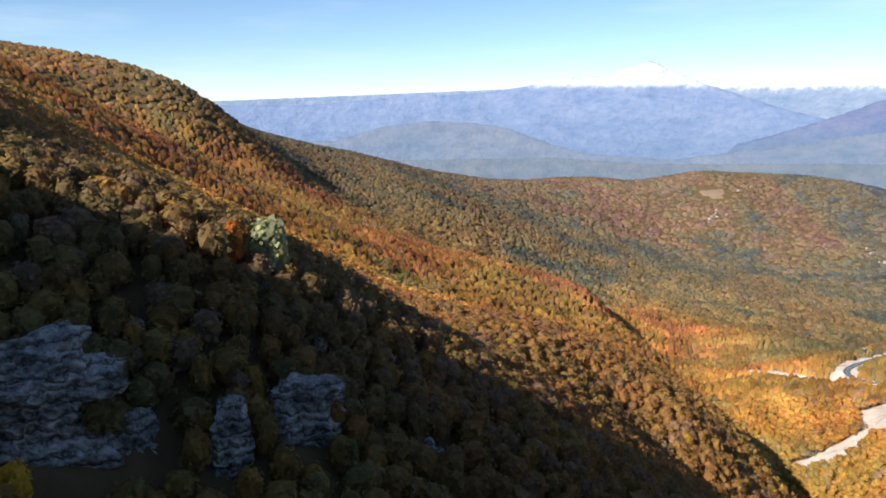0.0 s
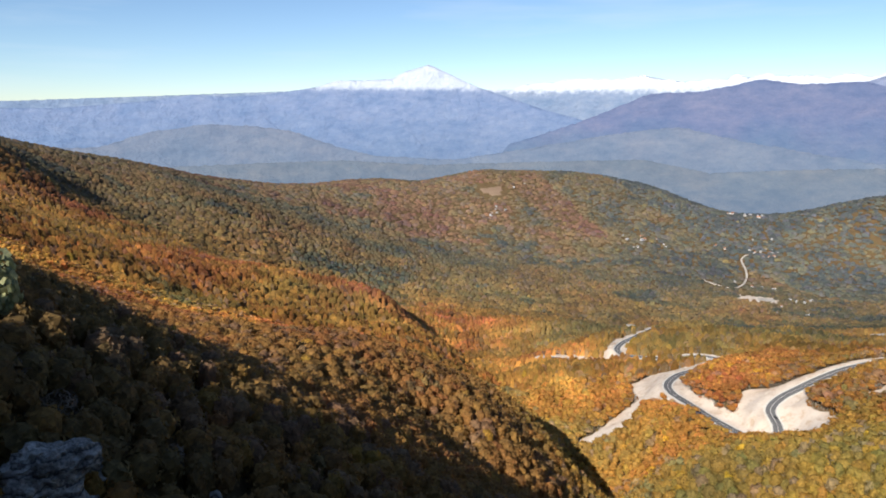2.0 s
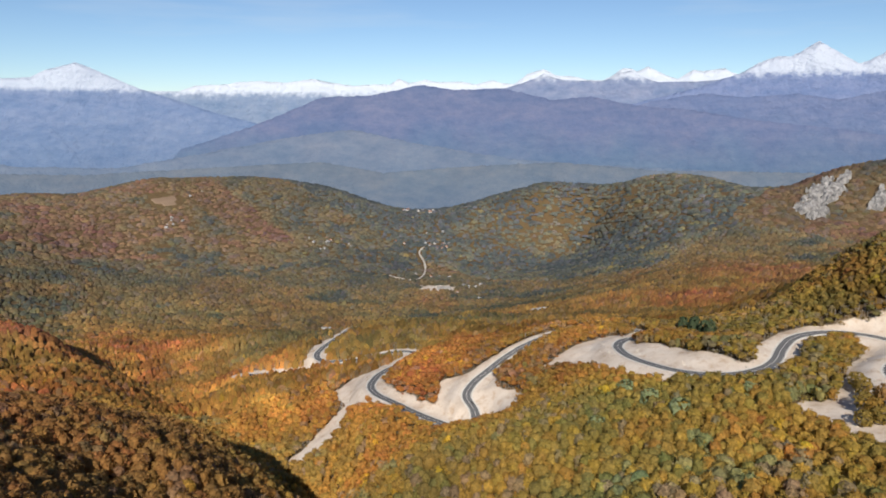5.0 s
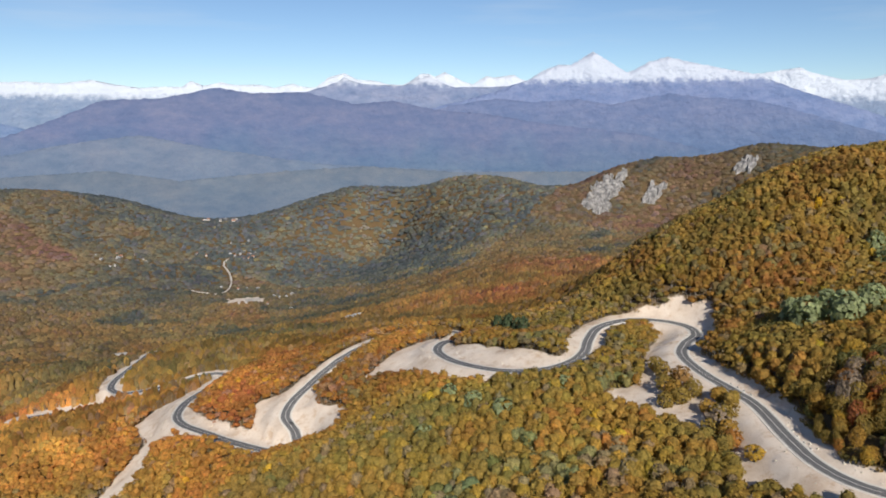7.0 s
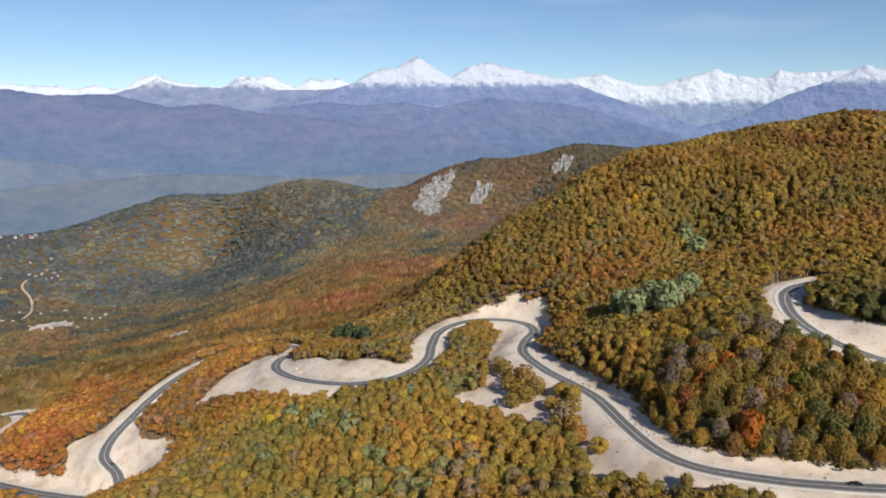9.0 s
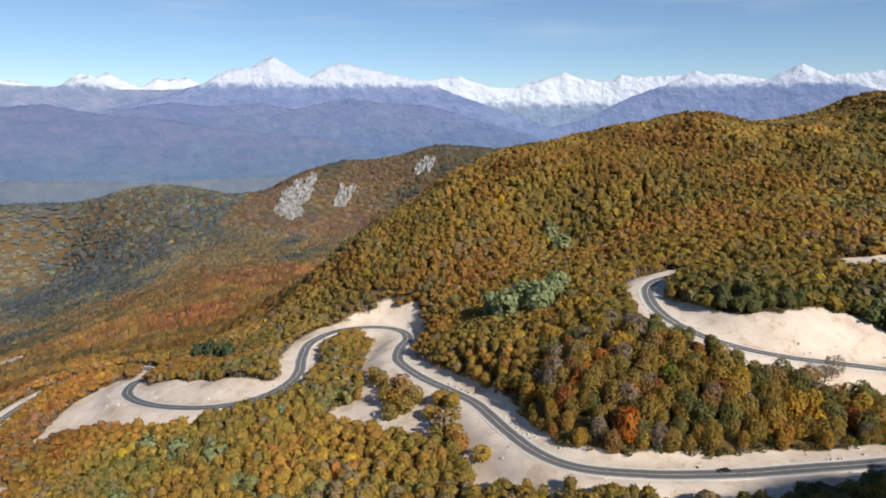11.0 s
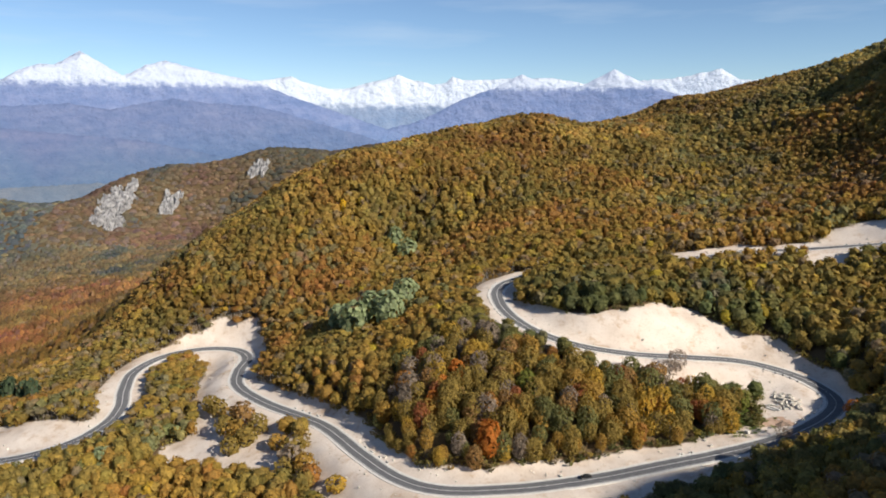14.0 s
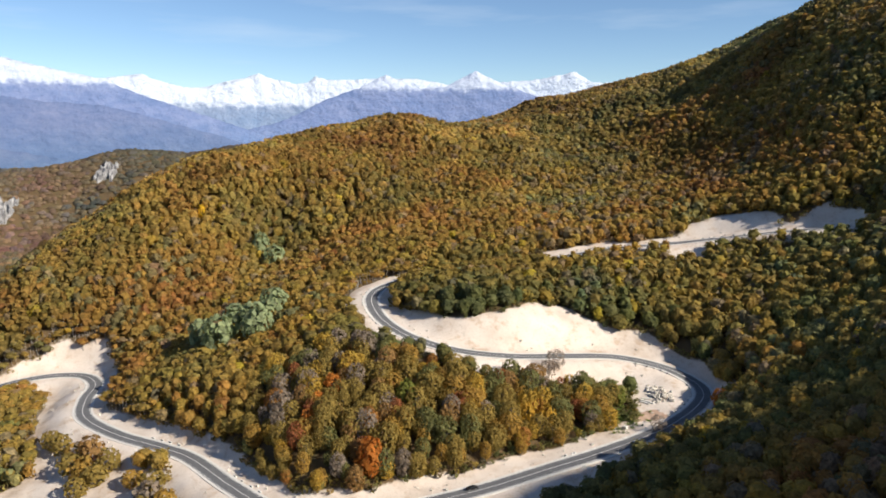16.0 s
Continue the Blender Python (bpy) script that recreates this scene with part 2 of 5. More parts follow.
BEHIND_HILL = [(960, 170, 235), (1020, 0, 270), (1080, -160, 300), (1500, 400, 130), (1600, 100, 180), (1500, -300, 250),
               (250, -100, 290), (300, -180, 313), (400, -260, 350), (200, -30, 262), (150, -150, 335), (40, -130, 345)]
VALLEY = [(1500, 1700, -58), (2000, 1450, -40), (900, 1750, -38), (600, 1950, 10), (1950, 2450, -62), (2240, 2240, -62), (2600, 2600, -60)]
FAR_HILLS = [(205, 2490, 130), (537, 2595, 136), (722, 2550, 124), (905, 2500, 164), (1156, 2340, 105), (1236, 2177, 56),
             (1296, 2082, 30), (1376, 2680, 128), (1704, 2480, 66), (1804, 2350, 4), (2007, 2155, -20), (1998, 1890, 75),
             (2075, 1660, 130), (2090, 1377, 128), (2127, 1121, 190), (2049, 928, 176), (1903, 745, 140), (1600, 850, 70),
             (2260, 935, 145), (2305, 828, 212), (2357, 665, 262), (2398, 480, 268)]
FAR_RIM = [(2313, 376, 315), (2325, 269, 318), (2333, 149, 303), (2334, 0, 330), (1950, 500, 120), (3000, 1000, 0), (3100, 300, 40),
           (2500, 1700, -30), (900, 3000, 0), (1600, 3000, -40), (300, 3000, 20), (-500, 2600, 200), (2800, -600, 200),
           (3000, 3000, -60), (0, 3800, 0), (3900, 0, 0), (3500, 1800, -40), (2000, 3600, -40), (-1500, 2500, 300)]
BACK_RIDGE = [(-245, 10, 527), (-215, -55, 544), (-285, 85, 512), (-325, 45, 520), (-262, 140, 492), (-150, -200, 560), (45, -418, 532), (-30, -393, 568), (113, -412, 494), (189, -475, 517), (45, -477, 545), (-55, -400, 607), (-62, -520, 592), (-80, -370, 600),
              (113, -593, 630), (144, -696, 676), (-430, 330, 520), (-600, 750, 505),
              (-800, -400, 700), (-400, -900, 760), (300, -1200, 700), (-1200, 600, 650), (800, -900, 560), (1500, -1500, 500),
              (-2500, -500, 600), (-500, -2500, 600), (-2500, 1500, 500), (2500, -2200, 400)]

# centre lines of the mountain road (east, north, height), from the top down
ROAD_UPPER = [(393, -256, 341), (416, -233, 336), (441, -211, 329), (458, -180, 324), (470, -154, 321), (474, -126, 317), (482, -100, 313),
              (495, -70, 309), (503, -42, 305)]
ROAD_LOOP = [(497, -22, 303), (490, -9, 300), (474, -2, 298), (447, -2, 295), (423, -10, 292), (404, -27, 289), (394, -53, 286), (391, -82, 284),
             (387, -109, 282), (373, -126, 280), (357, -132, 278), (345, -130, 276.5), (336, -120, 275), (330, -105, 272), (327, -90, 269),
             (324, -62, 266), (323, -37, 263), (322, -19, 261), (322, 0, 259), (323, 22, 257.5), (328, 48, 256)]
ROAD_MIDDLE = [(341, 65, 255), (366, 80, 254), (398, 96, 253), (416, 110, 252), (440, 132, 251), (469, 150, 250), (497, 154, 249), (524, 153, 248),
               (545, 164, 247), (553, 187, 246), (546, 211, 244), (523, 224, 242), (496, 222, 240), (474, 217, 239), (455, 219, 237), (438, 232, 234),
               (432, 257, 230), (438, 285, 226), (453, 314, 221), (475, 338, 217), (500, 349, 214), (522, 351, 211)]
ROAD_LOWER = [(548, 360, 207), (562, 385, 202), (550, 415, 199), (520, 432, 196), (484, 437, 193), (456, 437, 188), (430, 434, 183), (406, 430, 178),
              (388, 420, 175), (379, 402, 171), (368, 392, 167), (358, 402, 164), (360, 446, 159), (367, 489, 154), (373, 520, 150), (386, 545, 147),
              (413, 569, 143), (438, 582, 140)]
ROAD_BOTTOM = [(472, 597, 136), (502, 617, 132), (500, 640, 129), (480, 655, 125), (458, 670, 121), (440, 701, 115), (448, 735, 110), (474, 765, 106), (510, 792, 102),
               (581, 847, 92)]
ROAD_VALLEY = [(450, 690, 100), (431, 736, 92), (412, 782, 84), (389, 820, 77)]
ROAD_LINES = [ROAD_UPPER + ROAD_LOOP + ROAD_MIDDLE + ROAD_LOWER + ROAD_BOTTOM, ROAD_VALLEY]


def flowing(pts, step=2.0):
    """A smooth line through the points, as an even row of places."""
    p = np.array(pts, float)
    p = np.vstack([2 * p[0] - p[1], p, 2 * p[-1] - p[-2]])
    out = []
    for a, b, c, d in zip(p[:-3], p[1:-2], p[2:-1], p[3:]):
        n = max(2, int(np.linalg.norm(c - b) / step))
        u = np.arange(n)[:, None] / n
        out.append(0.5 * (2 * b + (c - a) * u + (2 * a - 5 * b + 4 * c - d) * u ** 2 + (3 * b - a - 3 * c + d) * u ** 3))
    return np.vstack(out + [p[-2:-1]])


ROADS = [flowing(line) for line in ROAD_LINES]
for r in ROADS:                                     # even out the gradient
    for _ in range(60):
        r[1:-1, 2] = (r[:-2, 2] + r[1:-1, 2] * 2 + r[2:, 2]) / 4
ROAD_SPOTS = np.vstack([r[::12] for r in ROADS])

SPOTS = np.vstack([np.array(NEAR_SPUR + WEST_SLOPE + GORGE + MEADOWS + EAST_HILL + BEHIND_HILL + VALLEY + FAR_HILLS + FAR_RIM + BACK_RIDGE, float), ROAD_SPOTS])


def plate_kernel(d2):
    return 0.5 * d2 * np.log(d2 + 1e-9)


def plate(spots, stiff=0.0006):
    """Weights of a thin plate over the spot heights, in kilometres."""
    p = spots[:, :2] / 1000
    n = len(p)
    d2 = ((p[:, None] - p[None]) ** 2).sum(-1)
    a = np.zeros((n + 3, n + 3))
    near = np.hypot(p[:, 0], p[:, 1])
    a[:n, :n] = plate_kernel(d2) + np.diag(stiff * (0.3 + near))
    a[:n, n], a[:n, n + 1:] = 1, p
    a[n, :n], a[n + 1:, :n] = 1, p.T
    return np.linalg.solve(a, np.concatenate([spots[:, 2], [0, 0, 0]]))


PLATE = plate(SPOTS)


def lay(x, y):
    """Height of the bare land, without roads."""
    x, y = np.asarray(x, float), np.asarray(y, float)
    q = np.stack([x.ravel(), y.ravel()], 1) / 1000
    p = SPOTS[:, :2] / 1000
    out = np.empty(len(q))
    for i in range(0, len(q), 20000):
        c = q[i:i + 20000]
        d2 = ((c[:, None] - p[None]) ** 2).sum(-1)
        out[i:i + 20000] = plate_kernel(d2) @ PLATE[:len(p)] + PLATE[len(p)] + c @ PLATE[len(p) + 1:]
    far = np.hypot(q[:, 0] - 0.05, q[:, 1] - 0.05)
    away = np.clip((far - 3.2) / 1.0, 0, 1)
    ahead = np.clip((q[:, 0] + q[:, 1] + 1.0) / 1.0, 0, 1)
    rim = -40 * ahead + 420 * (1 - ahead)
    return (out * (1 - away) + rim * away).reshape(x.shape)


def near_road(x, y):
    """Distance to the nearest road's centre line, and that road's height there."""
    p = np.vstack(ROADS)
    q = np.stack([np.ravel(x), np.ravel(y)], 1)
    dist, high = np.full(len(q), 999.0), np.zeros(len(q))
    inside = np.where((q[:, 0] > 250) & (q[:, 0] < 660) & (q[:, 1] > -330) & (q[:, 1] < 920))[0]
    for i in range(0, len(inside), 8000):
        k = inside[i:i + 8000]
        d2 = ((q[k][:, None] - p[None, :, :2]) ** 2).sum(-1)
        j = d2.argmin(1)
        dist[k], high[k] = np.sqrt(d2[np.arange(len(k)), j]), p[j, 2]
    return dist.reshape(np.shape(x)), high.reshape(np.shape(x))


def land(x, y):
    """Height of the ground with the road benches cut into it."""
    base = lay(x, y)
    dist, high = near_road(x, y)
    w = np.clip((dist - 5.5) / 16, 0, 1)
    w = w * w * (3 - 2 * w)
    return base * w + high * (1 - w)


# ---------------------------------------------------------------- bare ground: plan outlines of aprons, cuttings and slides
BARE = [
    [(360, 430), (398, 462), (421, 443), (443, 444), (492, 444), (484, 430), (446, 418), (429, 425), (406, 405), (400, 368), (361, 350), (352, 372), (350, 403)],
    [(431, 382), (475, 381), (530, 370), (480, 335), (445, 290), (423, 245), (412, 255), (414, 288), (432, 334)],
    [(493, 338), (476, 290), (469, 265), (460, 234), (441, 232), (440, 288), (464, 325)],
    [(418, 183), (431, 169), (420, 148), (402, 126), (387, 119), (391, 137), (407, 160)],
    [(500, 179), (536, 176), (515, 157), (451, 145), (462, 170)],
    [(346, 96), (370, 93), (344, 78), (321, 57), (316, 15), (313, -4), (304, 20), (310, 50), (325, 84)],
    [(457, -12), (425, -34), (417, -56), (425, -82), (425, -95), (409, -108), (394, -133), (365, -143), (380, -125), (390, -84), (398, -41), (419, -12)],
    [(389, -28), (384, -64), (381, -102), (364, -123), (350, -127), (338, -117), (331, -92), (358, -104), (375, -60), (380, -41)],
    [(493, 12), (506, -5), (504, -22), (478, -4), (439, -3), (423, -9), (449, 9)],
    [(458, -180), (469, -216), (460, -233), (433, -244), (418, -240), (443, -208)],
    [(424, -238), (415, -257), (404, -266), (390, -262), (395, -254)],
    [(458, -178), (434, -205), (427, -190), (436, -177)],
    [(483, -109), (487, -142), (472, -150), (468, -120)],
    [(376, 595), (415, 602), (442, 590), (411, 557), (382, 512), (373, 449), (362, 447), (358, 495), (356, 544)],
    [(280, 534), (311, 540), (355, 548), (362, 538), (330, 514), (307, 512), (286, 516)],
    [(565, 208), (570, 181), (563, 152), (542, 146), (545, 165), (556, 189)],
    [(324, -78), (310, -72), (302, -40), (300, -10), (304, 25), (324, 25)],
    [(545, 187), (533, 160), (464, 149), (416, 126), (351, 82), (317, 81), (321, 93), (355, 100), (372, 118), (384, 144), (401, 177), (414, 182), (429, 172), (433, 166), (463, 175), (518, 179)],
    [(1150, 1376), (1230, 1420), (1290, 1380), (1230, 1330)],
]


def inside(poly, x, y):
    p = np.array(poly, float)
    hit = np.zeros(np.shape(x), bool)
    for (ax, ay), (bx, by) in zip(p, np.roll(p, -1, 0)):
        cross = ((ay > y) != (by > y)) & (x < (bx - ax) * (y - ay) / (by - ay + 1e-9) + ax)
        hit ^= cross
    return hit


def wobble(x, y, size, seed=0.0):
    """Cheap smooth waviness, -1 to 1."""
    a, b = x / size + seed, y / size - seed
    return (np.sin(a * 2.1 + np.sin(b * 1.3 + seed)) + np.sin(b * 2.7 + np.sin(a * 1.7)) + np.sin((a + b) * 1.9 + 1.3) * np.sin((a - b) * 2.3)) / 3


def hidden_road(x, y):
    """Stretches where the wood closes in on the road."""
    return ((x > 503) & (y > 335) & (y < 428)) | ((x > 462) & (y < -24) & (y > -108))


def cut_edge(x, y):
    """Stretches where the wood behind the road was freshly cut back and shows its stems."""
    return ((x > 440) & (x < 610) & (y > 118) & (y < 265)) | ((x > 468) & (x < 535) & (y > -45) & (y < 45)) | (y > 330)


def bare(x, y):
    """1 where the ground is stripped bare, 0 in the woods."""
    x, y = np.asarray(x, float), np.asarray(y, float)
    dist, _ = near_road(x, y)
    wide = np.where(hidden_road(x, y), 4.5, 10.5)
    out = np.clip(1 - (dist - wide - 3.0 * wobble(x, y, 17, 2.0)) / 3.0, 0, 1)
    wx, wy = x + 3 * wobble(x, y, 11, 0.4), y + 3 * wobble(x, y, 9, 5.1)
    for poly in BARE:
        out = np.maximum(out, inside(poly, wx, wy) * 1.0)
    return out


# rock faces and far clearings that stand free of trees: east, north, radius
CLEAR = [(-98, 134, 8), (-90, 138, 7), (-80, 136, 8), (-70, 143, 6), (-62, 147, 5), (-50, 150, 6), (-34, 164, 7), (-4, 182, 5), (1930, 716, 34), (1975, 719, 38), (2020, 723, 40), (2065, 727, 40), (2110, 731, 38), (2150, 734, 32), (2030, 589, 22), (2060, 588, 22), (2090, 587, 20), (2145, 364, 20), (2170, 356, 20),
         (1236, 1357, 34), (978, 832, 30), (955, 812, 20), (619, 974, 25), (607, 956, 16), (757, 1186, 18), (893, 2305, 60), (-53, 209, 5), (-58, 196, 4), (490, 80, 9), (482, 62, 6), (514, 50, 5), (342, 28, 5), (639, 91, 3), (343, -86, 8), (350, -106, 10), (340, -98, 7), (384, 256, 5), (375, 230, 6), (393, 278, 5), (492, 70, 12), (505, 90, 7), (389, 34, 3), (372, 4, 4), (373, 47, 3), (-70, 146, 5)]
TRACK = [(1232, 1590), (1236, 1545), (1257, 1500), (1315, 1530), (1386, 1599), (1437, 1664), (1477, 1731), (1530, 1765)]


def cleared(x, y):
    out = np.zeros(np.shape(x), bool)
    for cx, cy, r in CLEAR:
        out |= np.hypot(x - cx, y - cy) < r
    t = flowing([(a, b, 0) for a, b in TRACK], 12)
    far = np.where((x > 1080) & (y > 1450))[0]
    if len(far):
        d = np.min(np.hypot(x[far][:, None] - t[None, :, 0], y[far][:, None] - t[None, :, 1]), 1)
        out[far] |= d < 11
    return out


# ---------------------------------------------------------------- the ground: one sheet to the horizon
def lines(lo, hi, core_lo, core_hi, fine):
    out = [float(v) for v in np.arange(core_lo, core_hi, fine)]
    step, v = fine, core_lo
    while v > lo:
        step = min(step * 1.10, 80)
        v -= step
        out.insert(0, v)
    step, v = fine, out[-1]
    while v < hi:
        step = min(step * 1.10, 80)
        v += step
        out.append(v)
    return np.array(out)


def mesh_of(name, verts, faces, mats, smooth=True):
    me = bpy.data.meshes.new(name)
    verts, faces = np.asarray(verts, np.float32), np.asarray(faces, np.int32)
    k = faces.shape[1]
    me.vertices.add(len(verts))
    me.vertices.foreach_set("co", verts.ravel())
    me.loops.add(faces.size)
    me.loops.foreach_set("vertex_index", faces.ravel())
    me.polygons.add(len(faces))
    me.polygons.foreach_set("loop_start", np.arange(0, faces.size, k, dtype=np.int32))
    me.polygons.foreach_set("use_smooth", np.full(len(faces), smooth))
    me.update(calc_edges=True)
    for m in mats:
        me.materials.append(m)
    return me


def grid_faces(nx, ny):
    i = np.arange((nx - 1) * (ny - 1))
    a = (i // (nx - 1)) * nx + i % (nx - 1)
    return np.stack([a, a + 1, a + nx + 1, a + nx], 1)


gx, gy = lines(-4600, 4800, 230, 590, 3.0), lines(-4300, 4700, -290, 640, 3.0)
XX, YY = np.meshgrid(gx, gy)
ZZ = land(XX, YY)
BB = bare(XX, YY)
out_there = np.clip((np.hypot(XX, YY) - 520) / 200, 0, 1) * np.clip((1800 - np.hypot(XX, YY)) / 500, 0, 1)   # knolls and gullies on the open slopes
relief = wobble(XX, YY, 23, 1.0) * 1.2 + wobble(XX, YY, 61, 3.0) * 3.0 + out_there * (5.0 * wobble(XX, YY, 95, 5.0) + 4.0 * wobble(XX, YY, 44, 2.0))
rd, _ = near_road(XX, YY)
for _ in range(2):                                  # soft rims
    BB[1:-1, 1:-1] = (BB[1:-1, 1:-1] * 4 + BB[:-2, 1:-1] + BB[2:, 1:-1] + BB[1:-1, :-2] + BB[1:-1, 2:]) / 8
ZZ = ZZ + relief * np.clip((rd - 8) / 30, 0, 1) + BB * 0.5 * wobble(XX, YY, 5, 0.7) * np.clip((rd - 5.5) / 4, 0, 1)
ZZ = ZZ - 0.25 * (rd < 5.0)
ground = mesh_of("ground", np.stack([XX, YY, ZZ], -1).reshape(-1, 3), grid_faces(len(gx), len(gy)), [M_GROUND])
at = ground.attributes.new("bare", 'FLOAT', 'POINT')
at.data.foreach_set("value", BB.ravel().astype(np.float32))
tagged(new("ground", ground), "wooded mountain ground with bare pale gravel along the road", "ground", kind="structure")


def height(x, y):
    """Height of the ground sheet as built."""
    x, y = np.asarray(x, float), np.asarray(y, float)
    i, j = np.clip(np.searchsorted(gx, x) - 1, 0, len(gx) - 2), np.clip(np.searchsorted(gy, y) - 1, 0, len(gy) - 2)
    u, v = (x - gx[i]) / (gx[i + 1] - gx[i]), (y - gy[j]) / (gy[j + 1] - gy[j])
    return (ZZ[j, i] * (1 - u) + ZZ[j, i + 1] * u) * (1 - v) + (ZZ[j + 1, i] * (1 - u) + ZZ[j + 1, i + 1] * u) * v


# ---------------------------------------------------------------- the road
def ribbon(line, left, right, lift, name, mats, thick=0.0):
    p = line[:, :2]
    d = np.gradient(p, axis=0)
    d /= np.linalg.norm(d, axis=1)[:, None]
    side = np.stack([d[:, 1], -d[:, 0]], 1)
    a, b = p - side * left, p + side * right
    z = line[:, 2:3] + lift
    rows = [np.hstack([a, z]), np.hstack([b, z])]
    if thick:
        rows = [np.hstack([a, z - thick])] + rows + [np.hstack([b, z - thick])]
    v = np.stack(rows, 1)
    return mesh_of(name, v.reshape(-1, 3), grid_faces(len(rows), len(p))[:, ::-1], mats, False)


for r in ROADS:
    base = new("road", ribbon(r, 3.7, 3.7, 0.12, "road", [M_ASPHALT], 0.5))
    tagged(base, "dark grey asphalt mountain road with pale edges", "road", kind="structure")
    for nm, off, w in (("centre_line", 0.0, 0.12), ("edge_line", -3.35, 0.1), ("edge_line", 3.35, 0.1)):
        s = new(nm, ribbon(r, w - off, w + off, 0.135, nm, [M_PAINT]))
        s.parent = base
    for nm, off in (("gutter", -4.35), ("gutter", 4.35)):
        s = new(nm, ribbon(r, 0.6 - off, 0.6 + off, 0.10, nm, [M_CONCRETE], 0.4))
        s.parent = base


# ---------------------------------------------------------------- woods
rng = np.random.default_rng(7)


def lobes(g):
    """The uneven outline of one crown: how far it reaches in each direction."""
    waves = [(g.uniform(0, 6.28), g.uniform(0, 6.28), g.integers(2, 5), g.integers(2, 5)) for _ in range(4)]

    def reach(a, z):
        return 1 + 0.085 * sum(np.sin(k * a + p) * np.cos(m * z * 1.6 + q) for p, q, k, m in waves)
    return reach


def crown_core(reach, rings, sides):
    """The inner mass of a crown: facets of a rough egg with their outward normals."""
    z = np.sin(np.linspace(-0.95, 0.95, rings))[:, None] + np.zeros((1, sides))
    a = (np.arange(sides)[None] + 0.5 * (np.arange(rings)[:, None] % 2)) * 2 * math.pi / sides
    r = 0.82 * (1 - np.abs(z) ** 2.6) ** (1 / 2.6) * reach(a, z)
    pts = np.stack([np.cos(a) * r, np.sin(a) * r, z * 0.86], -1)
    top = np.array((0, 0, 0.92))
    tris = []
    for i in range(rings - 1):
        for j in range(sides):
            k = (j + 1) % sides
            if i % 2:
                tris += [(pts[i][j], pts[i][k], pts[i + 1][k]), (pts[i][j], pts[i + 1][k], pts[i + 1][j])]
            else:
                tris += [(pts[i][j], pts[i][k], pts[i + 1][j]), (pts[i][k], pts[i + 1][k], pts[i + 1][j])]
    tris += [(pts[-1][j], pts[-1][(j + 1) % sides], top) for j in range(sides)]
    q = np.array(tris)
    nor = q.mean(1) + (0, 0, 0.25)
    return np.concatenate([q, (nor / np.linalg.norm(nor, axis=1)[:, None])[:, None]], 1)


def crown_pattern(n, seed, size=0.34, corners=4, core=None):
    """Leaf sprays all over one crown, from the skirt to the top, in units of the crown's radius; z from -0.95 to 1.05."""
    g = np.random.default_rng(seed)
    reach = lobes(g)
    z, a = g.uniform(-0.9, 1.0, n), g.uniform(0, 2 * math.pi, n)
    r = (1 - np.abs(z) ** 2.4) ** (1 / 2.4) * reach(a, z) * g.uniform(0.78, 1.06, n)
    c = np.stack([np.cos(a) * r, np.sin(a) * r, z * g.uniform(0.84, 1.04, n)], 1)
    nrm = c * 0.9 + (0, 0, 0.3) + g.normal(size=(n, 3)) * 0.42
    nrm /= np.linalg.norm(nrm, axis=1)[:, None]
    u = np.cross(nrm, g.normal(size=(n, 3)))
    u /= np.linalg.norm(u, axis=1)[:, None]
    w = np.cross(nrm, u)
    s = size * g.uniform(0.55, 1.25, n)[:, None]
    k = g.uniform(0.5, 1.0, n)[:, None]
    if corners == 3:
        q = np.stack([c - u * s - w * s * 0.8 * k, c + u * s * 1.1 - w * s * 0.5, c + u * s * 0.1 * k + w * s * 1.2], 1)
    else:
        q = np.stack([c - u * s - w * s * k, c + u * s - w * s * 0.7 * k, c + u * s * 0.8 + w * s * k, c - u * s * 0.7 + w * s], 1)
    soft = c + (0, 0, 0.25)
    soft = soft / np.linalg.norm(soft, axis=1)[:, None] + nrm * 0.35
    out = np.concatenate([q, soft[:, None] / np.linalg.norm(soft, axis=1)[:, None, None]], 1)   # n, the corners and the soft normal, 3
    return np.vstack([out, crown_core(reach, *core)]) if core else out


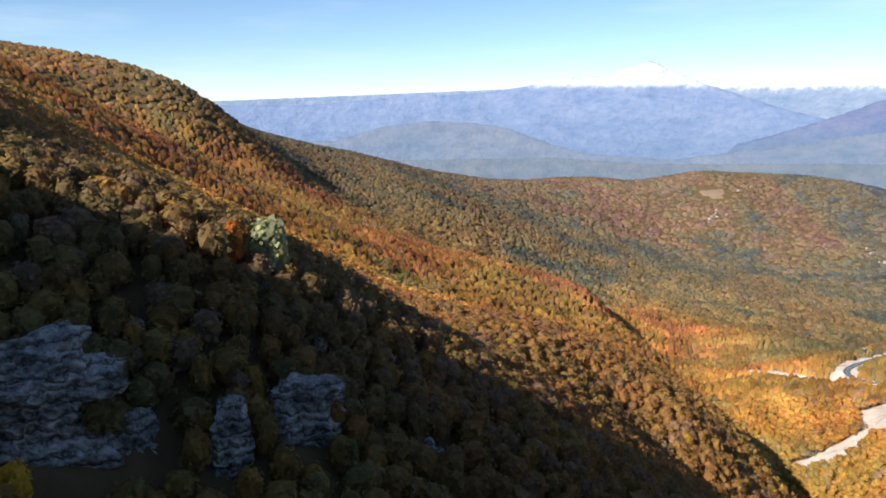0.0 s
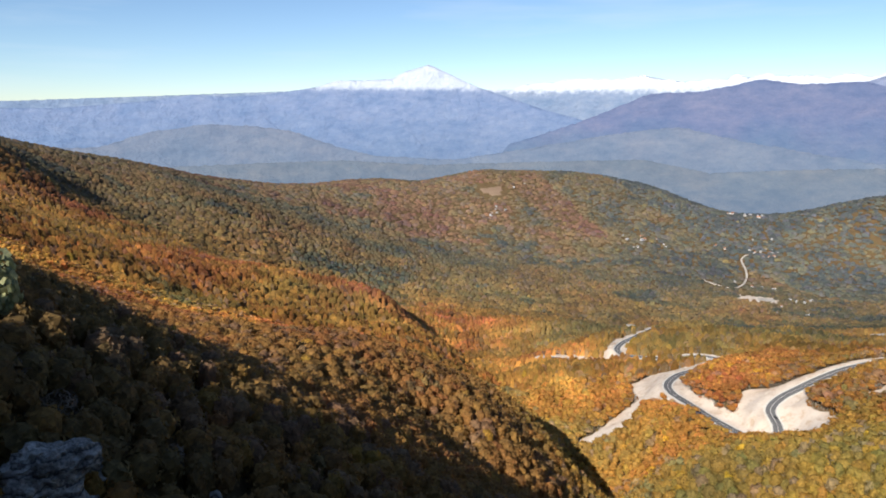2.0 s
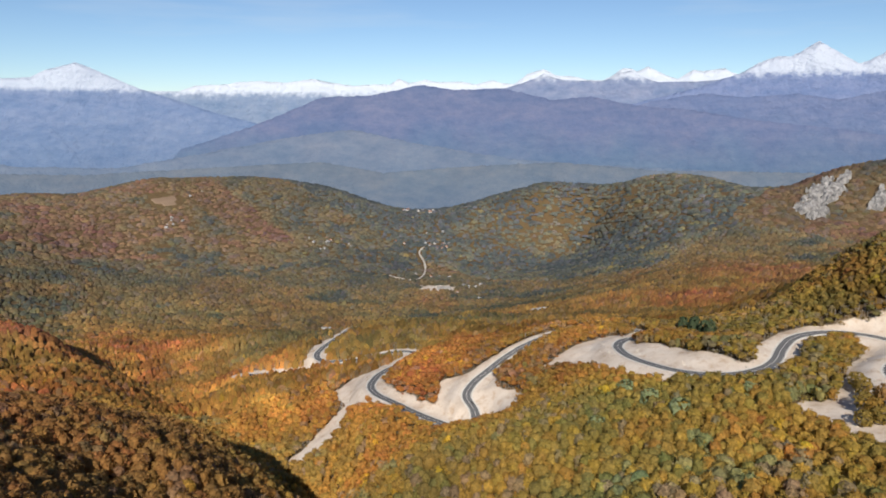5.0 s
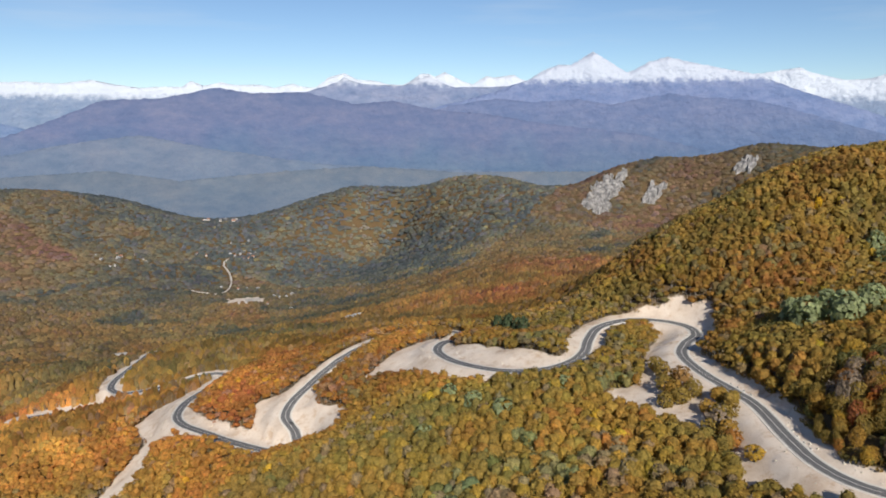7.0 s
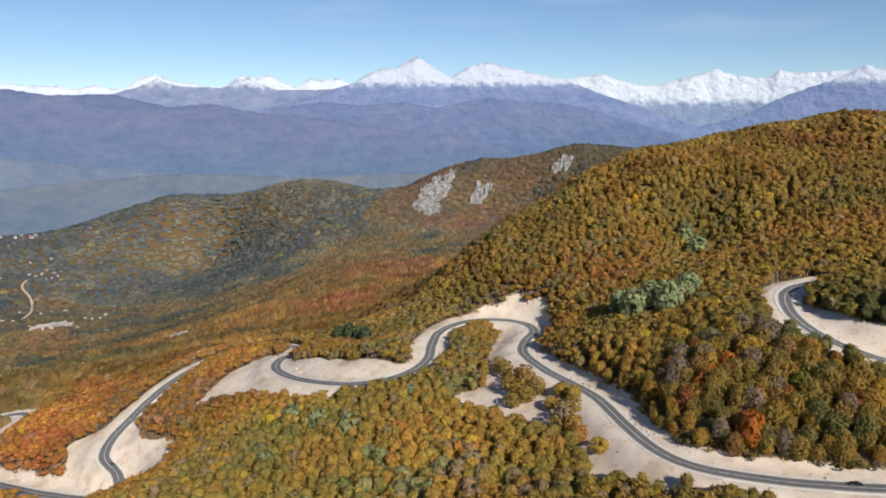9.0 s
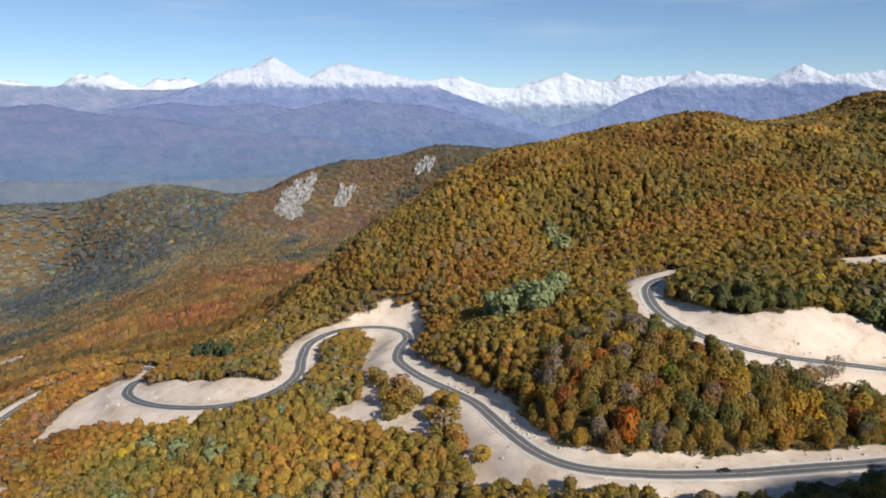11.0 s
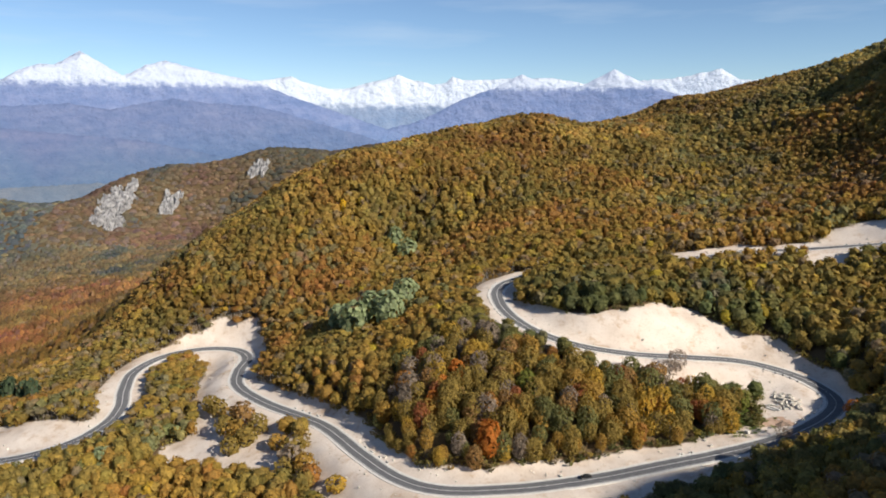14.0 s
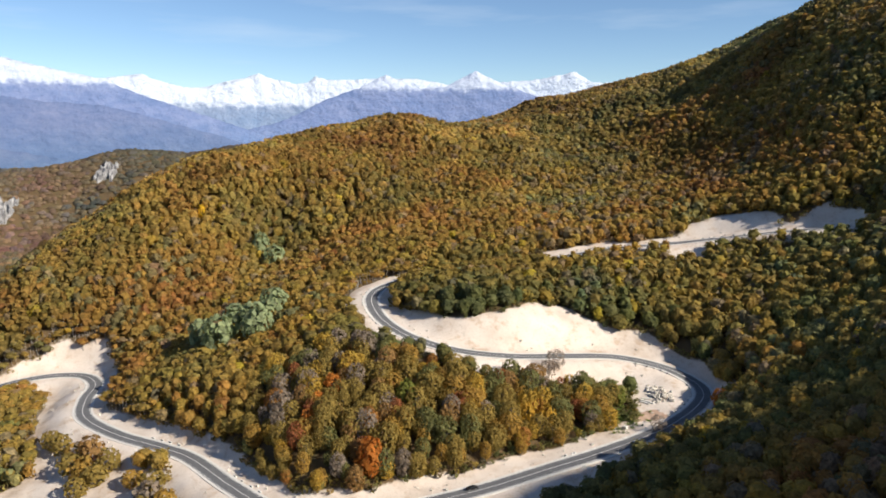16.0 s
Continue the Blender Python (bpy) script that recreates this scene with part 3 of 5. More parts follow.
def wood(name, x, y, radius, tall, tints, patterns, label, trunks=False, rim=0.0):
    """One mesh of many crowns standing at x, y."""
    z = height(x, y)
    n, q = len(x), patterns[0].shape[0]
    kind = rng.integers(0, len(patterns), n)
    both = np.stack(patterns)[kind]
    k = both.shape[2] - 1
    pat, nor = both[:, :, :k], both[:, :, k]
    turn = rng.uniform(0, 2 * np.pi, n)
    c, s = np.cos(turn)[:, None, None], np.sin(turn)[:, None, None]
    px, py, pz = pat[..., 0] * c - pat[..., 1] * s, pat[..., 0] * s + pat[..., 1] * c, pat[..., 2]
    nor = np.stack([nor[..., 0] * c[..., 0] - nor[..., 1] * s[..., 0], nor[..., 0] * s[..., 0] + nor[..., 1] * c[..., 0], nor[..., 2]], -1)
    e = 6.0                                         # crowns on a slope turn to the open side
    fall = np.stack([height(x - e, y) - height(x + e, y), height(x, y - e) - height(x, y + e), np.full(n, 2 * e)], 1)
    nor = nor * 0.62 + (0.95 * fall / np.linalg.norm(fall, axis=1)[:, None])[:, None]
    nor = nor / np.linalg.norm(nor, axis=2)[..., None]
    nor = np.repeat(nor.reshape(-1, 3), k, 0)
    r = radius[:, None, None]
    up = tall[:, None, None]
    bole = (np.zeros(n) + rim)[:, None, None]        # trees at a cut edge show their stems
    v = np.stack([px * r + x[:, None, None], py * r + y[:, None, None], z[:, None, None] + up * (0.54 + 0.19 * bole + (0.45 - 0.20 * bole) * pz)], -1).reshape(-1, 3)
    f = np.arange(n * q * k).reshape(-1, k)
    tint = np.repeat(tints, q, 0)
    mats = [M_LEAVES]
    if trunks:
        ring = np.array([(math.cos(a), math.sin(a)) for a in (0, 2.1, 4.2)])
        w = (tall * 0.018)[:, None, None]
        low = np.concatenate([ring[None] * w + np.stack([x, y], 1)[:, None], np.repeat((z - 0.5)[:, None, None], 3, 1)], -1)
        top = np.concatenate([ring[None] * w * 0.4 + np.stack([x, y], 1)[:, None], np.repeat((z + tall * 0.7)[:, None, None], 3, 1)], -1)
        tv = np.stack([low, top], 1).reshape(-1, 3)
        b = (np.arange(n) * 6)[:, None] + len(v)
        tf = np.concatenate([np.hstack([b + i, b + (i + 1) % 3, b + 3 + i]) for i in range(3)] + [np.hstack([b + (i + 1) % 3, b + 3 + (i + 1) % 3, b + 3 + i]) for i in range(3)])
        v, f = np.vstack([v, tv]), np.vstack([f, tf])
        nor = np.vstack([nor, np.tile(np.vstack([np.hstack([ring, np.zeros((3, 1))])] * 2), (n, 1))])
        tint = np.vstack([tint, np.tile((0.16, 0.135, 0.11), (len(tf), 1))])
    me = mesh_of(name, v, f, mats, False)
    a = me.attributes.new("custom_normal", 'FLOAT_VECTOR', 'POINT')
    a.data.foreach_set("vector", nor.astype(np.float32).ravel())
    a = me.attributes.new("leaf_tint", 'FLOAT_COLOR', 'FACE')
    a.data.foreach_set("color", np.hstack([tint, np.ones((len(tint), 1))]).astype(np.float32).ravel())
    ob = new(name, me)
    return tagged(ob, label, "woodland", kind="stuff")


def domes(name, x, y, radius, tall, tints, label, k, mat):
    """One mesh of many low rounded tree tops, for woods a kilometre and more away."""
    n = len(x)
    z = height(x, y)
    a = np.arange(k) * 2 * np.pi / k + rng.uniform(0, 6.28, n)[:, None]
    r = radius[:, None] * rng.uniform(0.75, 1.25, (n, k))
    rim = np.stack([x[:, None] + np.cos(a) * r, y[:, None] + np.sin(a) * r, np.repeat((z - 1.0)[:, None], k, 1)], -1)
    mid = np.stack([x[:, None] + np.cos(a + 0.4) * r * 0.62, y[:, None] + np.sin(a + 0.4) * r * 0.62, z[:, None] + tall[:, None] * rng.uniform(0.6, 0.85, (n, k))], -1)
    top = np.stack([x, y, z + tall], -1)[:, None]
    v = np.concatenate([rim, mid, top], 1).reshape(-1, 3)
    i = np.arange(k)
    j = (i + 1) % k
    one = np.concatenate([np.stack([i, j, k + i], 1), np.stack([j, k + j, k + i], 1), np.stack([k + i, k + j, np.full(k, 2 * k)], 1)])
    f = (one[None] + (np.arange(n) * (2 * k + 1))[:, None, None]).reshape(-1, 3)
    me = mesh_of(name, v, f, [mat], True)
    e = 12.0                                        # shaded mostly by the lie of the slope
    fall = np.stack([height(x - e, y) - height(x + e, y), height(x, y - e) - height(x, y + e), np.full(n, 2 * e)], 1)
    fall = fall / np.linalg.norm(fall, axis=1)[:, None]
    mid3 = np.stack([x, y, z], 1)[:, None]
    own = np.concatenate([rim, mid, top], 1) - mid3
    own = own / np.linalg.norm(own, axis=2)[..., None]
    nor = (0.8 * fall[:, None] + 0.5 * own).reshape(-1, 3)
    nor = nor / np.linalg.norm(nor, axis=1)[:, None]
    t = me.attributes.new("custom_normal", 'FLOAT_VECTOR', 'POINT')
    t.data.foreach_set("vector", nor.astype(np.float32).ravel())
    t = me.attributes.new("leaf_tint", 'FLOAT_COLOR', 'FACE')
    t.data.foreach_set("color", np.repeat(np.hstack([tints, np.ones((n, 1))]), len(one), 0).astype(np.float32).ravel())
    return tagged(new(name, me), label, "woodland", kind="stuff")


def patches(x, y, size, seed, octaves=3):
    """Uneven patches, 0 to 1, from a smoothed lattice of chance values."""
    out, amp, total = 0.0, 1.0, 0.0
    for k in range(octaves):
        a, b = x / size + 17.3 * seed, y / size - 9.1 * seed
        i, j = np.floor(a).astype(np.int64), np.floor(b).astype(np.int64)
        u, v = a - i, b - j
        u, v = u * u * (3 - 2 * u), v * v * (3 - 2 * v)

        def chance(p, q):
            h = (p * 374761393 + q * 668265263 + int(seed * 1000 + k) * 974711) & 0xffffffff
            h = ((h ^ (h >> 13)) * 1274126177) & 0xffffffff
            return ((h ^ (h >> 16)) & 0xffff) / 65535.0
        out = out + amp * ((chance(i, j) * (1 - u) + chance(i + 1, j) * u) * (1 - v) + (chance(i, j + 1) * (1 - u) + chance(i + 1, j + 1) * u) * v)
        total += amp
        amp, size = amp * 0.6, size / 2.3
    return np.clip((out / total - 0.5) * 1.7 + 0.5, 0, 1)


TURN_STOPS = [0.0, 0.2, 0.42, 0.6, 0.8, 1.0]        # how far the leaves have turned
TURN_TINTS = np.array([DUSKY, GREEN, OLIVE, GOLD, ORANGE, RUST])


def tints_for(x, y):
    """Autumn tints in drifts: red and orange on the west slope, olive and gold in the hollows, dusky green on the
    valley floor; distance haze is painted into the far ones.
    """
    n = len(x)
    far = np.hypot(x, y)
    calm = np.clip(0.95 - far / 1500, 0.3, 0.9)        # far crowns stand for several trees
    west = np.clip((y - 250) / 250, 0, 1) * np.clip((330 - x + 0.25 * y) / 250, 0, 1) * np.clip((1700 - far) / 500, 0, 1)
    floor = np.clip((far - 850) / 500, 0, 1)
    green = (x > 1450) & (y > 880)                   # the round hill beyond the village is greener, the one before it redder
    redder = ((x < 1150) & (y > 1950)) | ((x > 1800) & (y < 880))
    turn = 0.44 - 0.07 * np.clip((x - 230) / 80, 0, 1) * np.clip((450 - y) / 150, 0, 1) + 0.12 * np.clip((x - 385) / 70, 0, 1) * np.clip((280 - y) / 120, 0, 1) * (x < 1200) + 0.50 * (patches(x, y, 150, 1.7) - 0.5) + 0.26 * (patches(x, y, 42, 5.2) - 0.5) + rng.normal(0, 0.11, n) * calm
    strip = np.clip((x - 820) / 120, 0, 1) * np.clip((1560 - x) / 120, 0, 1) * np.clip((y - 330) / 100, 0, 1) * np.clip((960 - y) / 120, 0, 1)    # russet heath before the round hill
    turn += 0.12 * strip + west * (0.10 + 0.16 * patches(x, y, 210, 3.3)) + 0.30 * redder - 0.32 * green - 0.02 * floor
    turn += 0.09 * np.clip((far - 420) / 200, 0, 1) * np.clip((1900 - far) / 300, 0, 1) + 0.08 * np.clip((230 - x) / 60, 0, 1) * np.clip((560 - y) / 80, 0, 1)
    turn -= 0.55 * np.clip(patches(x, y, 110, 8.8) - 0.60, 0, 0.4) / 0.4 * (0.35 + 0.65 * floor)
    turn = np.where(far < 900, np.maximum(turn, 0.2 + 0.3 * (turn - 0.2)), turn)
    t = np.stack([np.interp(turn, TURN_STOPS, TURN_TINTS[:, k]) for k in range(3)], 1)
    odd = rng.random(n)
    bald = 0.05 + 0.22 * (patches(x, y, 75, 2.2) > 0.66) + 0.06 * floor
    for hit, c in ((odd < bald, GREY), (odd > 0.90, YELLOW), (odd > 0.99, BRIGHT), ((odd > 0.66) & (far < 900) & (patches(x, y, 55, 4.4) > 0.8), SILVER)):
        t[hit] += (np.array(c) - t[hit]) * 0.85 * calm[hit][:, None]
    t *= (1 + (rng.uniform(-0.16, 0.16, n) * calm + 0.30 * (patches(x, y, 90, 6.6) - 0.5)))[:, None] * (1 + rng.normal(0, 0.03, (n, 3)))
    glade = np.clip((x - 270) / 40, 0, 1) * np.clip((470 - x) / 50, 0, 1) * np.clip((y - 60) / 60, 0, 1) * np.clip((360 - y) / 60, 0, 1)
    t *= (1 + 0.34 * green)[:, None]                # the round hill lightened, distance haze put into its tint
    t *= (1 + 0.24 * glade)[:, None]                # leaf tints a quarter brighter below the bends
    t *= (1 - 0.22 * ((x > 1800) & (y < 880)))[:, None]     # the stony hill is thinly wooded
    dull = ((0.22 * floor + 0.16 * np.clip((far - 1500) / 900, 0, 1)) * (1 - 0.8 * west))[:, None]                   # grey distance haze put into the tints of valley floor and far hills
    spur = (np.clip((230 - x) / 60, 0, 1) * np.clip((y - 120) / 60, 0, 1) * np.clip((560 - y) / 80, 0, 1) * 0.56)[:, None]
    t = t * (1 - spur) + np.array((0.185, 0.097, 0.042)) * spur      # oak scrub, brown and thin; painted darker for the shade on this flank
    east = np.clip((x - 230) / 100, 0, 1) * np.clip((420 - y) / 150, 0, 1)
    # haze in the tint too: far woods lose red and gain blue
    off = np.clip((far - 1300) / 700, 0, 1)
    # west slope's sunlit look put into its tint; valley brightened as well
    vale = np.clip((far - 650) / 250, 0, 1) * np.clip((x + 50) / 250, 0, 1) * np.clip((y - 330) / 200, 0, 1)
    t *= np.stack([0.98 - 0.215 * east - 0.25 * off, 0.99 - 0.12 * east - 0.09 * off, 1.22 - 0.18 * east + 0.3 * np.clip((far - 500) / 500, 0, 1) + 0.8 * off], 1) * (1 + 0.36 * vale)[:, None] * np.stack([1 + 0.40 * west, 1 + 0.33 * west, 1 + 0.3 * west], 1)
    brow = np.exp(-((x - 150) / 95) ** 2 - ((y - 955) / 75) ** 2)[:, None]
    t *= 1 - np.array((0.50, 0.36, 0.30)) * brow           # brow painted darker and less red, to dim its sunlit crest
    t *= (1 + 0.75 * np.clip((far - 500) / 250, 0, 1) * np.clip((2100 - far) / 800, 0.2, 1) * (patches(x, y, 24, 9.9, 2) - 0.5))[:, None]
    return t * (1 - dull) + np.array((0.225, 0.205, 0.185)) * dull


def scatter(r0, r1, gap, a0=-50, a1=152):
    """Jittered rows of places round the camera's ground, between two distances and two bearings."""
    n = int(2 * r1 / gap) + 2
    g = (np.arange(n) - n / 2) * gap
    loose = 0.6 if gap < 8 else 1.3
    x, y = [v.ravel() + rng.uniform(-loose, loose, n * n) * gap for v in np.meshgrid(g, g)]
    d, a = np.hypot(x, y), np.degrees(np.arctan2(x, y))
    k = (d >= r0) & (d < r1) & (a > a0) & (a < a1)
    return x[k] + 45, y[k] + 45


TONGUE = [(328, -45), (330, 40), (352, 64), (405, 86), (425, 60), (425, 15), (400, 0), (385, -25), (378, -60), (352, -92), (338, -88)]   # the wood between two bends
SINGLE = []


def stand(name, r0, r1, gap, quads, size, rad, tall, label, trunks=False, a0=-50, a1=152):
    x, y = scatter(r0, r1, gap, a0, a1)
    k = bare(x, y) < 0.4
    dist, _ = near_road(x, y)
    k &= (dist > np.where(hidden_road(x, y), 6, 8)) & ~cleared(x, y)
    if name == "near_woodland":                     # the trees of the nearest wood stand one by one
        one = np.where(k & inside(TONGUE, x, y))[0][:290]
        SINGLE.extend(zip(x[one], y[one], dist[one]))
        k[one] = False
    deep = 400 - height(x, y) > 0.76 * np.hypot(x - 45, y - 60) + 22       # far down in the gorge
    if name in ("near_woodland", "lower_woodland"):
        k &= deep == (name == "lower_woodland")
    x, y = x[k], y[k]
    n = len(x)
    low = np.where(hidden_road(x, y), 1.0, np.clip(0.6 + (dist[k] - 8) / 42, 0.6, 1))
    rim = np.zeros(n)
    if r0 < 600:
        rim = np.maximum.reduce([bare(x + dx, y + dy) for dx, dy in ((9, 0), (-9, 0), (0, 9), (0, -9))])
        low = np.minimum(low, 1 - 0.22 * rim)
        rim = rim * cut_edge(x, y)
    if name == "understorey":                       # none along the open edges
        open_side = np.maximum.reduce([bare(x + dx, y + dy) for dx, dy in ((12, 0), (-12, 0), (0, 12), (0, -12), (8, 8), (-8, -8))])
        keep = (open_side < 0.3) & ~inside(TONGUE, x, y)
        x, y, low, rim, n = x[keep], y[keep], low[keep], rim[keep], int(keep.sum())
    if quads == 0:
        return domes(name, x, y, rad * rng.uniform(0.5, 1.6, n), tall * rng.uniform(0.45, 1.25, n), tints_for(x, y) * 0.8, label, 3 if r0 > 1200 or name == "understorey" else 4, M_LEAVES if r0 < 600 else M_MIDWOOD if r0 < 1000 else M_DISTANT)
    rr = rad * rng.uniform(0.7, 1.3, n) * (0.5 + 0.5 * low)
    tt = tall * rng.uniform(0.84, 1.12, n) * low
    ob = wood(name, x, y, rr, tt, tints_for(x, y), [crown_pattern(quads, 20 + i, size, 3, (4, 7) if name == "near_woodland" else (3, 4)) for i in range(10)], label, trunks, rim)
    return ob


stand("near_woodland", 105, 400, 5.6, 100, 0.17, 4.1, 11.0, "autumn beech and hornbeam woodland in yellow, olive and brown", True, -66, 146)
stand("lower_woodland", 0, 400, 8.5, 18, 0.6, 5.0, 11, "autumn woodland down in the gorge", False, -181, 181)
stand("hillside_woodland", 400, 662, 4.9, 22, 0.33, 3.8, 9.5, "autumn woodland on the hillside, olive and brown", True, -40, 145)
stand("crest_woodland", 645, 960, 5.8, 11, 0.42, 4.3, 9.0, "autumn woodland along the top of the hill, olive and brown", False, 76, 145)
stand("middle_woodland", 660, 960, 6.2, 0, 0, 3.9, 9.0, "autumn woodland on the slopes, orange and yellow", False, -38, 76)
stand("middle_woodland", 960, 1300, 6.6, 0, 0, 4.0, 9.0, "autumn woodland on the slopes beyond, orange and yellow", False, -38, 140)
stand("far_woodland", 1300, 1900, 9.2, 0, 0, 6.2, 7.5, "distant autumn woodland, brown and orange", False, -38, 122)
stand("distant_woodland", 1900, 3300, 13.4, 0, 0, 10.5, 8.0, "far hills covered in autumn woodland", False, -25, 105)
stand("understorey", 230, 420, 4.8, 20, 0.36, 3.4, 6.6, "lower trees and saplings filling the wood", False, -45, 146)
stand("understorey", 420, 900, 5.4, 0, 0, 3.8, 6.3, "lower trees and saplings filling the hillside wood", False, 40, 145)
stand("back_woodland", 60, 900, 17, 14, 0.95, 9, 8, "woodland on the mountain side", False, 146, 312)


def thicket(name, gap, label):
    """Scrub along the rims of the bare ground."""
    g = np.meshgrid(np.arange(270, 600, gap), np.arange(-290, 640, gap))
    x, y = [v.ravel() + rng.uniform(-0.5, 0.5, v.size) * gap for v in g]
    b = bare(x, y)
    ring = np.maximum.reduce([bare(x + dx, y + dy) for dx, dy in ((6, 0), (-6, 0), (0, 6), (0, -6))])
    k = (b < 0.45) & (ring > 0.5) & (rng.random(x.size) < np.where(cut_edge(x, y), 0.2, 0.7))
    x, y = x[k], y[k]
    n = len(x)
    return wood(name, x, y, rng.uniform(0.9, 2.1, n), rng.uniform(1.6, 4.5, n), tints_for(x, y) * 0.9, [crown_pattern(36, 60 + i, 0.34, 3) for i in range(6)], label)


thicket("roadside_scrub", 2.6, "low autumn scrub along the gravel's edge")


def edge_stems(name, gap, label):
    """Slender stems laid open where the wood was cut back for the road, leaning a little."""
    x, y = [v.ravel() + rng.uniform(-0.5, 0.5, v.size) * gap for v in np.meshgrid(np.arange(270, 640, gap), np.arange(-290, 900, gap))]
    a = np.arctan2(x - 45, y - 60)
    k = (bare(x, y) < 0.35) & cut_edge(x, y) & (np.maximum(bare(x - 8 * np.sin(a), y - 8 * np.cos(a)), bare(x - 5 * np.sin(a), y - 5 * np.cos(a))) > 0.6)
    x, y = x[k], y[k]
    n, z = len(x), height(x, y)
    tall, w = rng.uniform(4.5, 8.5, n), rng.uniform(0.09, 0.18, n)[:, None]
    lean = rng.normal(0, 0.5, (n, 2))
    ring = np.array([(math.cos(t), math.sin(t)) for t in (0, 2.1, 4.2)])
    low = np.dstack([x[:, None] + ring[:, 0] * w, y[:, None] + ring[:, 1] * w, np.repeat((z - 0.4)[:, None], 3, 1)])
    top = np.dstack([(x + lean[:, 0])[:, None] + ring[:, 0] * w * 0.5, (y + lean[:, 1])[:, None] + ring[:, 1] * w * 0.5, np.repeat((z + tall)[:, None], 3, 1)])
    b = (np.arange(n) * 6)[:, None]
    f = np.concatenate([np.hstack([b + i, b + (i + 1) % 3, b + 3 + (i + 1) % 3, b + 3 + i]) for i in range(3)])
    return tagged(new(name, mesh_of(name, np.concatenate([low, top], 1).reshape(-1, 3), f, [M_STEM], True)), label, "stems", kind="stuff")


edge_stems("edge_stems", 2.0, "pale grey bare stems along the cut edge of the wood")


# ---------------------------------------------------------------- far mountains
def backdrop_material(name, valley, upper, z0, z1, snow_from=None, glow=0.35, haze=(0.45, 0.58, 0.80), snow_band=24, ragged=110):
    """Far slopes: dusky woods in patches low down, bare violet ground higher up, snow above a ragged line with streaks
    of rock; distance haze is painted in, as blue base colours and blue emission.
    """
    m, n, l, b = material(name, 1.0)
    geo, sep = n.new("ShaderNodeNewGeometry"), n.new("ShaderNodeSeparateXYZ")
    l.new(geo.outputs["Position"], sep.inputs[0])

    def stretched(scale, detail, rough, flat):
        """Noise drawn out along the contour (flat above 1) or down the fall line (below 1)."""
        t, mp = noise_at(n, l, scale, detail, rough), n.new("ShaderNodeMapping")
        mp.inputs["Scale"].default_value = (1, 1, flat)
        l.new(geo.outputs["Position"], mp.inputs["Vector"])
        l.new(mp.outputs["Vector"], t.inputs["Vector"])
        return t.outputs["Fac"]

    def raised(fac, much, lo, hi):
        """0 to 1 across a height that wavers with a noise."""
        ma, mr = n.new("ShaderNodeMath"), n.new("ShaderNodeMapRange")
        ma.operation = 'MULTIPLY_ADD'
        ma.inputs[1].default_value = much
        l.new(fac, ma.inputs[0])
        l.new(sep.outputs["Z"], ma.inputs[2])
        mr.inputs["From Min"].default_value, mr.inputs["From Max"].default_value = lo + much / 2, hi + much / 2
        l.new(ma.outputs[0], mr.inputs["Value"])
        return mr.outputs[0]
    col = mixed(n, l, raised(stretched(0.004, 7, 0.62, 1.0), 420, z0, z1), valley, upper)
    for fac, stops in ((stretched(0.0035, 6, 0.6, 3.0), [(0.34, (0.78, 0.86, 0.92)), (0.5, (1.0, 1.0, 1.0)), (0.66, (1.18, 1.12, 1.05))]),
                       (stretched(0.013, 8, 0.68, 2.2), [(0.33, (0.70, 0.78, 0.84)), (0.5, (1.0, 1.0, 1.0)), (0.66, (1.28, 1.2, 1.1))])):
        r = ramp(n, stops)
        l.new(fac, r.inputs["Fac"])
        col = mixed(n, l, 1.0, col, r.outputs["Color"], 'MULTIPLY')
    if snow_from:
        streak = stretched(0.020, 9, 0.66, 1.25)
        dust = n.new("ShaderNodeMath")
        dust.operation = 'MULTIPLY'
        dust.inputs[1].default_value = 0.30
        l.new(raised(streak, 1.5 * ragged, snow_from - 20, snow_from + 70), dust.inputs[0])
        col = mixed(n, l, dust.outputs[0], col, (0.80, 0.85, 0.93))
        col = mixed(n, l, raised(streak, ragged, snow_from, snow_from + snow_band), col, (0.70, 0.745, 0.81))
    l.new(col, b.inputs["Base Color"])
    bumped(n, l, b, stretched(0.010, 9, 0.60, 1.3), 1.0, 60)
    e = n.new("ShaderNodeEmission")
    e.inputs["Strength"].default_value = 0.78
    mr = n.new("ShaderNodeMapRange")                # haze as glow: the emission's share grows lower down
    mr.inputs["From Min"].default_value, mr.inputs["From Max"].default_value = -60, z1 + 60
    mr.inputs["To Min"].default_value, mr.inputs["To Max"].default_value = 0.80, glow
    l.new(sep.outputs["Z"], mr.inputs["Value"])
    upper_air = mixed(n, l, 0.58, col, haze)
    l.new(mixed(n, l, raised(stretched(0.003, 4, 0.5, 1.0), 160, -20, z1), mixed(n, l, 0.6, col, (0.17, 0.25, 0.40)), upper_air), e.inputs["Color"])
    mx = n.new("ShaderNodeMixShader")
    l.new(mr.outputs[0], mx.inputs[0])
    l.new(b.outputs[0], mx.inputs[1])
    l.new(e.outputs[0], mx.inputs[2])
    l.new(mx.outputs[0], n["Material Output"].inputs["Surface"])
    return m


